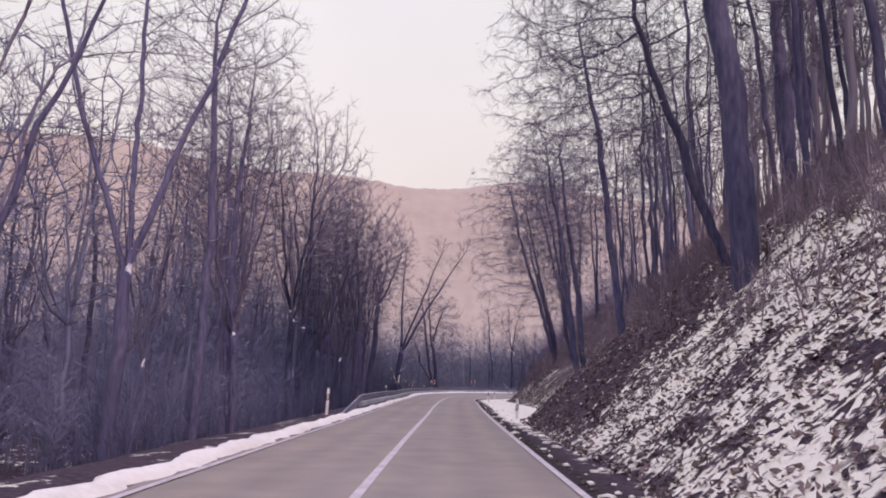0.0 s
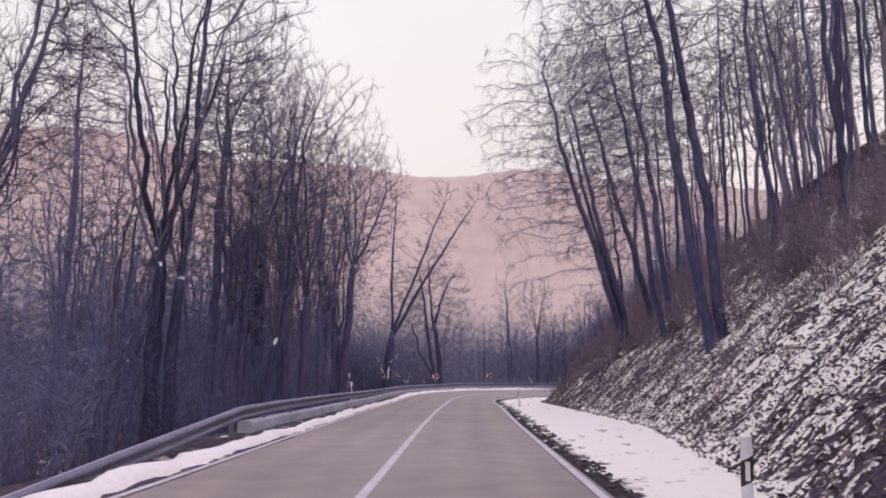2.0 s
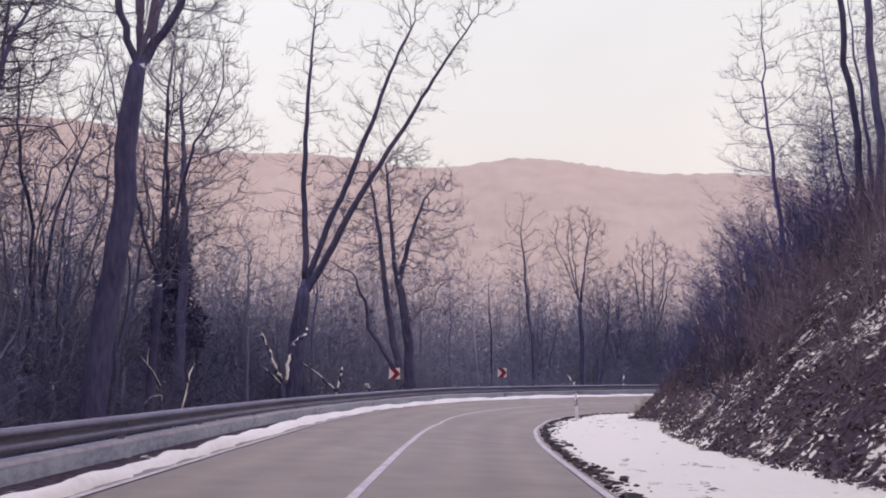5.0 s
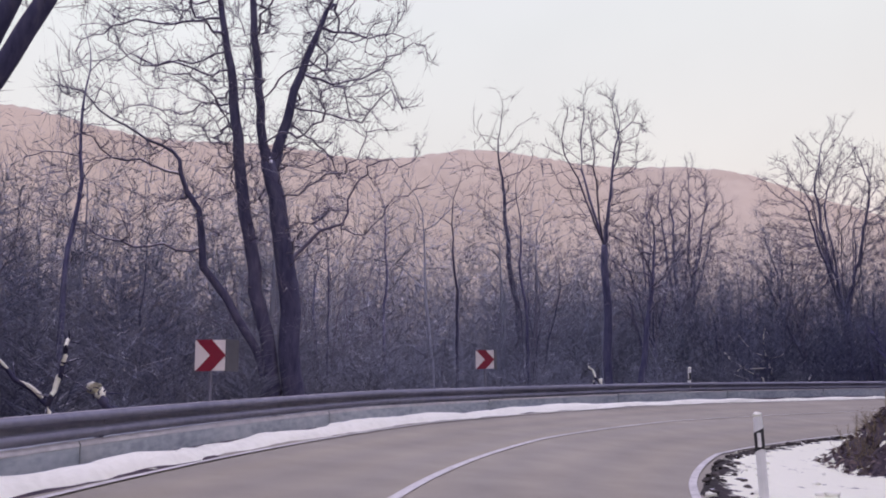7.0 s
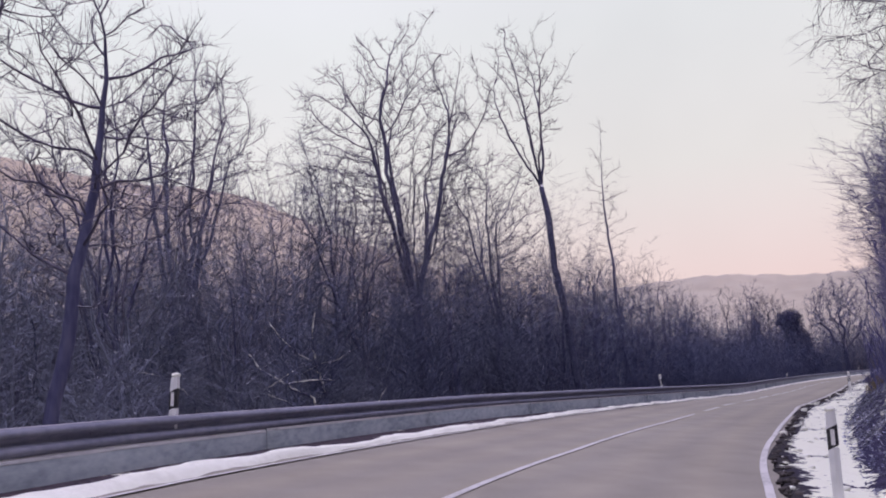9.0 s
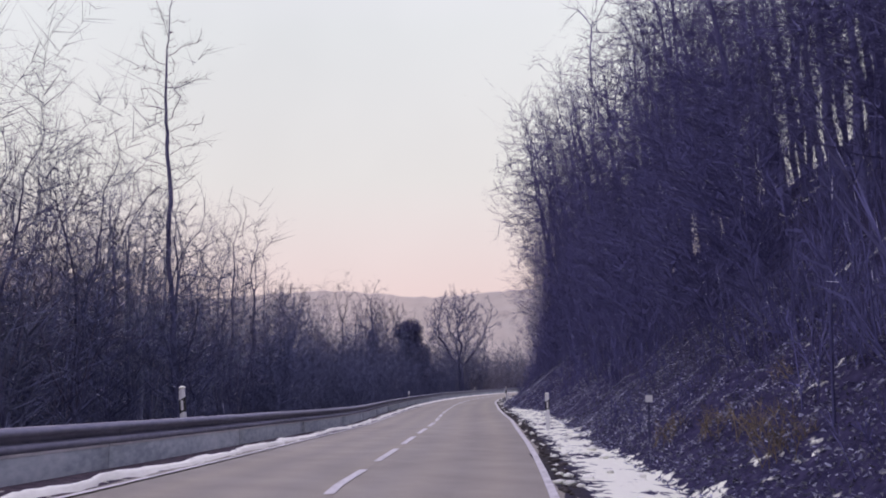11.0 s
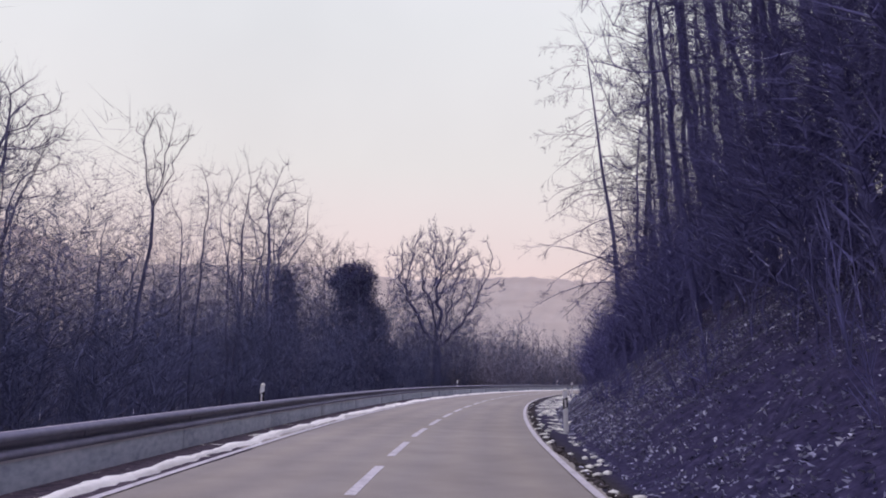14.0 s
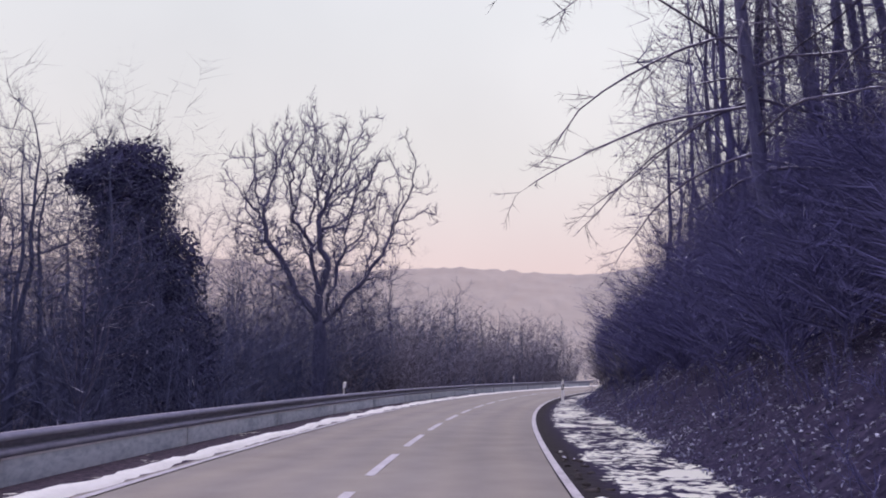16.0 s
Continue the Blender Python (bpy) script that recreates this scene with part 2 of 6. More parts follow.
def asphalt_material():
    """Worn asphalt; the sheet's own 'lane' value says how far across its lane each place lies, for the wheel tracks and the darker strip between them."""
    m = material("asphalt", [(0.268, 0.238, 0.186), (0.308, 0.274, 0.214), (0.348, 0.311, 0.243)], 1.1, rough=0.75, bump=0.25, bump_scale=60)
    n, l = m.node_tree.nodes, m.node_tree.links
    b = n["Principled BSDF"]
    base = b.inputs["Base Color"].links[0].from_socket
    at = n.new("ShaderNodeAttribute")
    at.attribute_name = "lane"
    sp = n.new("ShaderNodeSeparateColor")
    l.new(at.outputs["Color"], sp.inputs[0])
    co = n.new("ShaderNodeTexCoord")
    wave = n.new("ShaderNodeTexNoise")
    wave.inputs["Scale"].default_value, wave.inputs["Detail"].default_value = 0.35, 4
    l.new(co.outputs["Object"], wave.inputs["Vector"])
    shift = n.new("ShaderNodeMath")
    shift.operation = "MULTIPLY_ADD"
    shift.inputs[1].default_value = 0.22
    l.new(wave.outputs[0], shift.inputs[0])
    l.new(sp.outputs["Red"], shift.inputs[2])
    worn = n.new("ShaderNodeValToRGB")
    tones = ((0.08, (1.06, 1.04, 1.0)), (0.30, (0.90, 0.91, 0.96)), (0.48, (1.03, 1.01, 1.0)), (0.66, (0.83, 0.83, 0.87)), (0.86, (1.04, 1.01, 0.98)), (1.0, (0.88, 0.88, 0.91)))
    worn.color_ramp.elements[0].position, worn.color_ramp.elements[1].position = tones[0][0], tones[-1][0]
    for p, c in tones[1:-1]:
        worn.color_ramp.elements.new(p)
    for e, (p, c) in zip(worn.color_ramp.elements, tones):
        e.color = (*c, 1)
    l.new(shift.outputs[0], worn.inputs[0])
    mix = n.new("ShaderNodeMix")
    mix.data_type, mix.blend_type = "RGBA", "MULTIPLY"
    mix.inputs[0].default_value = 0.8
    l.new(base, mix.inputs["A"])
    l.new(worn.outputs[0], mix.inputs["B"])
    l.new(mix.outputs["Result"], b.inputs["Base Color"])
    return m


forest_floor, asphalt = ground_material(), asphalt_material()

# ---- the route: headings in degrees every 10 m from -60 m ----
HEADINGS = [0, 0, 0, 0, 0, 0, 0, -0.2, -0.1, 0.1, 0, 0.1, 0.5, 0.5, -0.2, 1.1, 8.9, 26.5, 44.2, 55.6, 62.0, 62.1, 61.0, 61.2, 62.2, 63.3, 64.4,
            65.8, 67.5, 69.2, 71.0, 73.5, 76.1, 78.7, 81.3, 83.9, 85.0, 86.1, 87.3, 88.4, 89.6, 90.7, 91.9]
KN = np.array(HEADINGS, float)


def heading(s):
    u = (np.asarray(s, float) + 60) / 10
    i = np.clip(u.astype(int), 1, len(KN) - 3)
    f = u - i
    a, b, c, d = KN[i - 1], KN[i], KN[i + 1], KN[i + 2]
    return np.radians(b + 0.5 * f * (c - a + f * (2 * a - 5 * b + 4 * c - d + f * (3 * (b - c) + d - a))))


RS = np.arange(-50, 340.01, 0.5)
RH = heading(RS)
RX, RY = np.cumsum(np.sin(RH)) * 0.5, np.cumsum(np.cos(RH)) * 0.5
ZERO = int(np.argmin(abs(RS)))
RX, RY = RX - RX[ZERO], RY - RY[ZERO]


def table(pairs):
    xs, ys = zip(*pairs)
    return lambda s: np.interp(s, xs, ys)


# offsets are metres to the right of the route, by station
left_edge = table([(0, -3.6), (40, -3.9), (65, -4.4), (90, -4.15), (102, -4.4), (112, -4.85), (122, -4.9), (133, -4.6), (145, -4.6), (158, -4.2), (171, -3.75), (190, -3.9), (205, -4.15), (230, -4.4)])
mid_line = table([(0, -1.08), (40, -1.18), (70, -1.4), (90, -1.13), (98, -1.2), (104, -1.63), (112, -2.15), (119, -2.25), (125, -1.85), (131, -1.65), (140, -1.65), (151, -2.0), (160, -1.75), (172, -1.4), (190, -1.47), (205, -1.62), (240, -1.66)])
right_edge = table([(0, 1.7), (35, 1.58), (70, 1.7), (95, 1.85), (102, 1.8), (108, 1.28), (113, 0.95), (117, 1.2), (121, 1.42), (128, 1.47), (137, 1.25), (150, 0.6), (160, 1.0), (172, 1.38), (193, 1.29), (205, 1.05), (230, 0.85), (260, 0.8)])
wall_face = table([(36, -4.7), (46, -5.15), (54, -5.5), (62, -5.65), (90, -5.3), (103, -5.3), (112, -5.85), (120, -5.9), (136, -5.8), (148, -5.5), (160, -5.0), (171, -4.5), (178, -4.6), (205, -5.12), (232, -5.7)])
slope_foot = table([(0, 2.7), (34, 2.8), (41, 4.0), (46, 4.6), (54, 5.5), (62, 5.5), (80, 5.3), (90, 5.4), (100, 6.0), (106, 6.2), (109, 5.0), (111.5, 3.5), (114, 2.7), (119, 2.5), (126, 2.8), (132, 3.0), (150, 2.4), (162, 2.7), (173, 3.2), (181, 3.05), (185, 2.5), (190, 1.9), (206, 2.0), (224, 2.5), (231, 2.9), (245, 3.2), (260, 2.4)])
banking = table([(60, 0), (80, 1.3), (100, 3.8), (112, 5.4), (125, 6.0), (137, 5.5), (148, 4.3), (160, 2.6), (168, 1.2), (178, 0)])
snow_cover = table([(-20, 0.56), (19, 0.54), (25, 0.24), (31, 0.22), (37, 0.42), (43, 0.54), (52, 0.55), (62, 0.48), (68, 0.46), (80, 0.41), (100, 0.36), (106, 0.28), (130, 0.28), (150, 0.26), (162, 0.22), (172, 0.13), (230, 0.12)])


def plane_xy(s, o):
    x, y, h = np.interp(s, RS, RX), np.interp(s, RS, RY), np.interp(s, RS, RH)
    return x + o * np.cos(h), y - o * np.sin(h)


def road_z(s, o):
    return -np.clip(o, -9, 3) * np.tan(np.radians(banking(s)))


def lumps(x, y):
    """Unevenness of natural ground, about plus or minus one."""
    return (np.sin(x * 1.7 + 1.3 * np.sin(y * 0.9)) * np.sin(y * 1.9 + 0.7 * np.sin(x * 1.1)) + 0.6 * np.sin(x * 4.1 + y * 1.7) * np.sin(y * 3.7 - x * 1.3)) / 1.6


def ground_z(s, o):
    s, o = np.broadcast_arrays(np.asarray(s, float), np.asarray(o, float))
    x, y = plane_xy(s, o)
    z = road_z(s, o)
    foot = slope_foot(s)
    up = np.maximum(o - foot, 0)
    steep = np.interp(s, [120, 165], [0.92, 0.72])
    rise = np.where(up < 7, steep * up, 7 * steep + 0.66 * (up - 7))
    rise = np.minimum(rise, 26 + 0.1 * up)
    rough = np.clip(up, 0, 1.2) / 1.2 * (0.28 + 0.5 * np.clip(up - 8, 0, 10) / 10)
    z = z + rise + rough * lumps(x, y) * (0.55 + 0.45 * np.sin(x * 0.37 + y * 0.23))
    lip = np.where(s < 48, -5.6, wall_face(s) - 0.45)
    down = np.maximum(lip - o, 0)
    fall = np.where(down < 9, 0.30 * down, 2.7)
    fall = np.where(down > 30, 2.7 - 0.07 * (down - 30), fall)
    z = z - fall + np.clip(down, 0, 2) * 0.12 * lumps(x * 0.6, y * 0.6)
    edge = np.clip((o - right_edge(s) - 0.3) / 0.8, 0, 1) * np.clip(1 - up, 0, 1)
    return z + edge * 0.05 * lumps(x * 1.5, y * 1.5) - np.where((o < right_edge(s) + 0.12) & (o > left_edge(s) - 0.12), 0.05, 0)


def place(s, o, h=0.0):
    x, y = plane_xy(s, o)
    return Vector((float(x), float(y), float(ground_z(s, o)) + h))


# ---- mesh helpers ----
def mesh_from(name, verts, faces, mats, smooth=False):
    """A mesh from an array of places and an array of faces of one size."""
    verts, faces = np.asarray(verts, np.float32).reshape(-1, 3), np.asarray(faces, np.int32)
    me = bpy.data.meshes.new(name)
    k = faces.shape[1]
    me.vertices.add(len(verts))
    me.vertices.foreach_set("co", verts.ravel())
    me.loops.add(faces.size)
    me.loops.foreach_set("vertex_index", faces.ravel())
    me.polygons.add(len(faces))
    me.polygons.foreach_set("loop_start", np.arange(0, faces.size, k, dtype=np.int32))
    if smooth:
        me.polygons.foreach_set("use_smooth", np.ones(len(faces), bool))
    me.update(calc_edges=True)
    for m in mats if isinstance(mats, (list, tuple)) else [mats]:
        me.materials.append(m)
    return me


def under(ob, parent):
    ob.parent = parent
    return ob


def part(name, bm, mat, parent, label=""):
    me = bpy.data.meshes.new(name)
    bm.to_mesh(me)
    bm.free()
    me.materials.append(mat)
    ob = under(new(name, me), parent)
    return tagged(ob, label) if label else ob


def part_mesh(name, me, parent, label=""):
    ob = under(new(name, me), parent)
    return tagged(ob, label) if label else ob


def thing(name, m, label, category, group="", kind=""):
    ob = new(name)
    ob.matrix_basis = m
    return tagged(ob, label, category, group, kind)


def sheet(rows, cols):
    i = np.arange(rows - 1)[:, None] * cols + np.arange(cols - 1)[None]
    return np.stack([i, i + 1, i + cols + 1, i + cols], -1).reshape(-1, 4)


def sweep(stations, profile, offset, base=None):
    """A profile of (out to the right, up) points carried along the route at the given offsets."""
    profile = np.asarray(profile, float)
    off = offset[:, None] + profile[None, :, 0]
    x, y = plane_xy(stations[:, None], off)
    z = (road_z(stations, offset) if base is None else base)[:, None] + profile[None, :, 1]
    return np.stack([x, y, z], -1).reshape(-1, 3), sheet(len(stations), len(profile))


def box_bm(sx, sy, sz, bevel=0.0, at=(0, 0, 0)):
    bm = bmesh.new()
    bmesh.ops.create_cube(bm, size=1, matrix=Matrix.Translation(at) @ Matrix.Diagonal((sx, sy, sz, 1)))
    if bevel:
        bmesh.ops.bevel(bm, geom=bm.edges[:], offset=bevel, segments=2, affect="EDGES")
    return bm


# ---- ground, hills ----
def build_ground():
    ds = np.r_[np.arange(-50, -6, 2.0), np.arange(-6, 236, 0.45), np.arange(236, 339, 1.5)]
    fixed = np.r_[-300, -220, -160, -120, -90, -70, -55, -45, -36, -30, -25, -21, -18, -15.5, -13.5, -12, -10.5, -9.2, -8.2, -7.6, -7.0, -6.4, -5.8, -5.2, -4.7, -4.2]
    fixed = np.r_[fixed, np.arange(-3, 1.2, 1.0), np.arange(1.2, 13.01, 0.3), 14, 15.2, 16.6, 18.2, 20, 22.5, 25.5, 29, 33, 38, 44]
    s, o = np.meshgrid(ds, fixed, indexing="ij")
    # inside the bend the sheet must not fold
    x, y = plane_xy(s, o)
    z = ground_z(s, o)
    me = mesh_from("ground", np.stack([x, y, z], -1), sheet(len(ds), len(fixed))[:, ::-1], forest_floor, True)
    red = np.where(o > slope_foot(s), snow_cover(s) + np.clip((o - slope_foot(s) - 4.2) / 2, 0, 1) * np.interp(s, [10, 20, 56, 66], [0, 0.17, 0.17, 0]), 0.0)
    flat = (o > right_edge(s)) & (o <= slope_foot(s))
    verge = np.interp(s, [-20, 12, 26, 36, 46, 90, 100, 150, 160, 182, 188, 200, 212, 232], [0.34, 0.34, 0.46, 0.70, 0.76, 0.76, 0.76, 0.68, 0.60, 0.60, 0.40, 0.38, 0.46, 0.50])
    red = np.where(flat, verge, red)
    red = np.where(o < left_edge(s), np.where(o > -8, 0.30, 0.34 - 0.1 * np.clip(-o / 100, 0, 1)), red)
    red = np.where(o > 14, np.interp(s, [60, 90], [0.44, 0.33]), red)
    green = np.where(o > right_edge(s), np.clip(1 - (o - right_edge(s) - 0.28) / 0.3, 0, 1), 0)
    red = red - 0.5 * green
    col = me.color_attributes.new("cover", "FLOAT_COLOR", "POINT")
    # blue channel: cool shade painted on the right-hand bank from the bend onwards
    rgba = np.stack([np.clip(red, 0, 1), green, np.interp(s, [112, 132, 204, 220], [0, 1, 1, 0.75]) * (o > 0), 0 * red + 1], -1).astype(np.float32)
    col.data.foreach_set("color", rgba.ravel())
    ob = tagged(new("ground", me), "brown leaf litter and patchy snow on forest slopes beside the road", "ground", kind="structure")
    return ob


def build_uphill():
    """The wooded hill inside the bend and behind the start, beyond the near slope."""
    gx, gy = np.meshgrid(np.arange(-40, 420, 7.0), np.arange(-160, 240, 7.0), indexing="ij")
    step = slice(None, None, 4)
    d = np.stack([(gx[..., None] - RX[step]) ** 2 + (gy[..., None] - RY[step]) ** 2], -1)[..., 0]
    i = d.argmin(-1)
    hx, hs, hh = np.stack([RX[step], RY[step]], -1), RS[step], RH[step]
    off = (gx - hx[i, 0]) * np.cos(hh[i]) - (gy - hx[i, 1]) * np.sin(hh[i])
    z = np.where(off > 32, ground_z(hs[i], np.clip(off, -9, 44)) - 0.5 - np.clip((40 - off) / 4, 0, 2) + 0.08 * np.clip(off - 44, 0, 200), -30)
    idx = sheet(*gx.shape)
    keep = (off.ravel()[idx] > 33).all(1)
    me = mesh_from("hillside", np.stack([gx, gy, z], -1), idx[keep], forest_floor, True)
    col = me.color_attributes.new("cover", "FLOAT_COLOR", "POINT")
    rgba = np.zeros((gx.size, 4), np.float32)
    rgba[:, 0], rgba[:, 3] = 0.33, 1
    col.data.foreach_set("color", rgba.ravel())
    tagged(new("hillside", me), "wooded upper hillside with leaf litter and snow patches", "hillside", kind="structure")


HILL_AT = (40.0, 110.0)
hill_height = table([(-180, 90), (-120, 130), (-60, 188), (-25, 179), (-12, 180), (0, 177), (10, 162), (20, 148), (26, 128), (32, 95), (38, 72), (48, 64), (60, 68), (75, 74), (100, 80), (140, 90), (180, 90)])


def build_hills():
    rng = np.random.default_rng(5)
    a = np.arange(-180, 180.01, 0.36)
    r = np.r_[np.linspace(300, 690, 52), 740, 800]
    A, R = np.meshgrid(a, r, indexing="ij")
    h = hill_height(A) + 5 * np.sin(np.radians(A * 9)) + 3 * np.sin(np.radians(A * 23 + 40))
    f = np.clip((R - 290) / 330, 0, 1)
    spur = 6 * np.sin(np.radians(A * 4 + R * 0.1)) * np.sin(f * np.pi)
    z = -14 + (h + 14) * (f ** 1.15) + spur - np.clip(R - 640, 0, 400) * 0.3
    z = z + rng.uniform(-0.8, 0.8, z.shape) * np.clip((R - 300) / 60, 0, 1)
    x, y = HILL_AT[0] + R * np.sin(np.radians(A)), HILL_AT[1] + R * np.cos(np.radians(A))
    me = mesh_from("hills", np.stack([x, y, z], -1), sheet(len(a), len(r)), hazy_hill_wood, True)
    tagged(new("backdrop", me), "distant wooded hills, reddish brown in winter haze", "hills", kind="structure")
    # the valley floor, out to the horizon
    q = 4000.0
    plane = mesh_from("valley_floor", [(-q, -q, -15), (q, -q, -15), (q, q, -15), (-q, q, -15)], [(0, 1, 2, 3)], hazy_hill_wood)
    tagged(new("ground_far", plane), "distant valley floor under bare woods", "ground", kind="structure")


build_ground()
build_uphill()
build_hills()


# ---- road ----
def build_road():
    s = np.arange(-50, 338, 0.5)
    cols = np.linspace(0, 1, 25)
    lo, ro = left_edge(s) - 0.50, right_edge(s) + 0.16
    ragged = 0.05 * np.sin(s * 2.3) + 0.04 * np.sin(s * 5.1 + 1)
    off = (lo - ragged)[:, None] + ((ro + 0.6 * ragged) - (lo - ragged))[:, None] * cols[None]
    x, y = plane_xy(s[:, None], off)
    z = road_z(s[:, None], off) - 0.012 * np.abs(cols - 0.5)[None] * 2
    me = mesh_from("road", np.stack([x, y, z], -1), sheet(len(s), len(cols))[:, ::-1], asphalt, True)
    lane = np.where(off > mid_line(s)[:, None], (off - mid_line(s)[:, None]) / (right_edge(s) - mid_line(s))[:, None], (mid_line(s)[:, None] - off) / (mid_line(s) - left_edge(s))[:, None])
    col = me.color_attributes.new("lane", "FLOAT_COLOR", "POINT")
    col.data.foreach_set("color", np.stack([np.clip(lane, 0, 1)] * 3 + [lane * 0 + 1], -1).astype(np.float32).ravel())
    road = tagged(new("road", me), "pale dry grey asphalt country road", "road", kind="structure")

    def stripe(name, s0, s1, centre, width, parent, label=""):
        st = np.arange(s0, s1 + 0.01, 0.5)
        prof = [(-width / 2, 0.006), (width / 2, 0.006)]
        v, f = sweep(st, prof, centre(st))
        return part_mesh(name, mesh_from(name, v, f[:, ::-1], paint), parent, label)

    stripe("edge_line", -50, 337, lambda q: left_edge(q), 0.11, road, "thin worn white edge line")
    stripe("edge_line", -50, 337, lambda q: right_edge(q), 0.11, road, "thin worn white edge line")
    stripe("centre_line", -50, 143.5, mid_line, 0.13, road, "solid white centre line")
    for k in range(40):
        s0 = 145.5 + 4.53 * k
        if s0 < 330:
            stripe("dash", s0, s0 + 3.0, mid_line, 0.13, road)


build_road()


def build_snow():
    """Ploughed snow lying along both edges of the road."""
    rng = np.random.default_rng(3)
    s = np.arange(-50, 337, 0.25)
    wob = lambda a, b: 0.5 * np.sin(s * a + b) + 0.5 * np.sin(s * a * 2.7 + 2 * b)
    inner = left_edge(s) - 0.17 - 0.07 * wob(1.3, 0.3) - 0.05 * wob(4.1, 1.0) - rng.uniform(0, 0.05, len(s))
    room = np.where(s < 46, 0.95, np.minimum(0.95, left_edge(s) - wall_face(s) - 0.34))
    room = room * np.interp(s, [-50, 44, 52, 84, 98, 118, 128, 337], [0.40, 0.62, 0.38, 0.38, 0.82, 0.85, 0.30, 0.36])
    low = np.interp(s, [-50, 118, 135, 337], [1, 1, 0.6, 0.6])[:, None]
    outer = inner - np.maximum(room + 0.08 * wob(0.9, 2.0), 0.12)
    cols = np.linspace(0, 1, 9)
    off = inner[:, None] + (outer - inner)[:, None] * cols
    x, y = plane_xy(s[:, None], off)
    hump = np.array([0.0, 0.05, 0.09, 0.11, 0.12, 0.12, 0.11, 0.08, 0.0])
    z = road_z(s[:, None], off) - 0.01 + low * hump * (1 + 0.35 * wob(0.8, 1.1)[:, None]) + rng.uniform(-0.012, 0.012, off.shape) * (hump > 0)
    me = mesh_from("snow_ridge", np.stack([x, y, z], -1), sheet(len(s), 9), snow_mat, True)
    tagged(new("snow_ridge", me), "ploughed white snow ridge along the road edge", "snow", kind="structure")


build_snow()


# ---- guardrail and its concrete kerb ----
kerb_height = table([(112, 0.275), (136, 0.345), (170, 0.36)])


def build_kerb():
    wall = thing("kerb_wall", Matrix.Identity(4), "low weathered grey concrete kerb wall under the guardrail", "wall", kind="structure")
    s0 = 50.0
    while s0 < 325:
        st = np.linspace(s0 + 0.012, s0 + 6.0 - 0.012, 9)
        h = kerb_height(s0 + 3.0)
        prof = [(0.02, -0.12), (0.0, 0.0), (0.0, h - 0.03), (-0.03, h), (-0.32, h), (-0.34, h - 0.025), (-0.34, -0.6)]
        v, f = sweep(st, prof, wall_face(st))
        n = len(prof)
        me = mesh_from("concrete_section", v, f[:, ::-1], concrete)
        bm = bmesh.new()
        bm.from_mesh(me)
        bm.verts.ensure_lookup_table()
        for base in (0, 8 * n):
            bm.faces.new([bm.verts[base + k] for k in range(n)])
        bmesh.ops.recalc_face_normals(bm, faces=bm.faces[:])
        bm.to_mesh(me)
        bm.free()
        part_mesh("concrete_section", me, wall)
        v, f = sweep(st, [(0.004, h - 0.053), (0.003, h - 0.025), (-0.028, h + 0.006), (-0.10, h + 0.008), (-0.13, h + 0.003)], wall_face(st))
        part_mesh("frost_edge", mesh_from("frost_edge", v, f[:, ::-1], frost, True), wall)
        s0 += 6.0


def build_guardrail():
    rail = thing("guardrail", Matrix.Identity(4), "galvanised grey steel guardrail with a corrugated beam", "guardrail", kind="")
    # corrugated beam, face towards the road
    face = [(0.00, 0.31), (0.045, 0.295), (0.082, 0.265), (0.082, 0.222), (0.040, 0.205), (-0.012, 0.19), (-0.012, 0.135), (0.040, 0.12), (0.082, 0.10), (0.082, 0.045), (0.045, 0.015), (0.0, 0.0)]
    back = [(o - 0.012, z) for o, z in reversed(face)]
    prof = np.array(face + back + face[:1])
    rise = lambda s: np.interp(s, [36.5, 41, 49, 58], [-0.30, -0.05, 0.36, 0.41]) - np.interp(s, [65, 100, 118, 136, 165], [0.0, 0.11, 0.12, 0.10, 0.105])
    s0 = 36.5
    while s0 < 326:
        st = np.linspace(s0, min(s0 + 4.02, 330), 7)
        off = wall_face(st) - 0.06
        v, f = sweep(st, prof, off, road_z(st, off) + rise(st))
        part_mesh("beam", mesh_from("beam", v, f[:, ::-1], zinc, False), rail)
        s0 += 4.0
    st = np.arange(37, 326, 1.0)
    off = wall_face(st) - 0.06
    v, f = sweep(st, [(-0.014, 0.308), (-0.002, 0.315), (0.012, 0.310)], off, road_z(st, off) + rise(st))
    part_mesh("frost_edge", mesh_from("frost_edge", v, f[:, ::-1], frost, True), rail, "thin pale frost along the top edge")
    post = box_bm(0.10, 0.055, 0.95, 0.008, (-0.09, 0, -0.22))
    bmesh.ops.create_cube(post, size=1, matrix=Matrix.Translation((-0.03, 0, 0.15)) @ Matrix.Diagonal((0.06, 0.05, 0.16, 1)))
    first = part("post", post, zinc, rail)
    s = 40.5
    while s < 326:
        ob = first if s == 40.5 else under(new("post", first.data), rail)
        o = float(wall_face(s)) - 0.06
        x, y = plane_xy(s, o)
        ob.matrix_basis = pose(float(x), float(y), float(road_z(s, o) + rise(s)), 0, 0, -math.degrees(float(np.interp(s, RS, RH))))
        s += 4.0


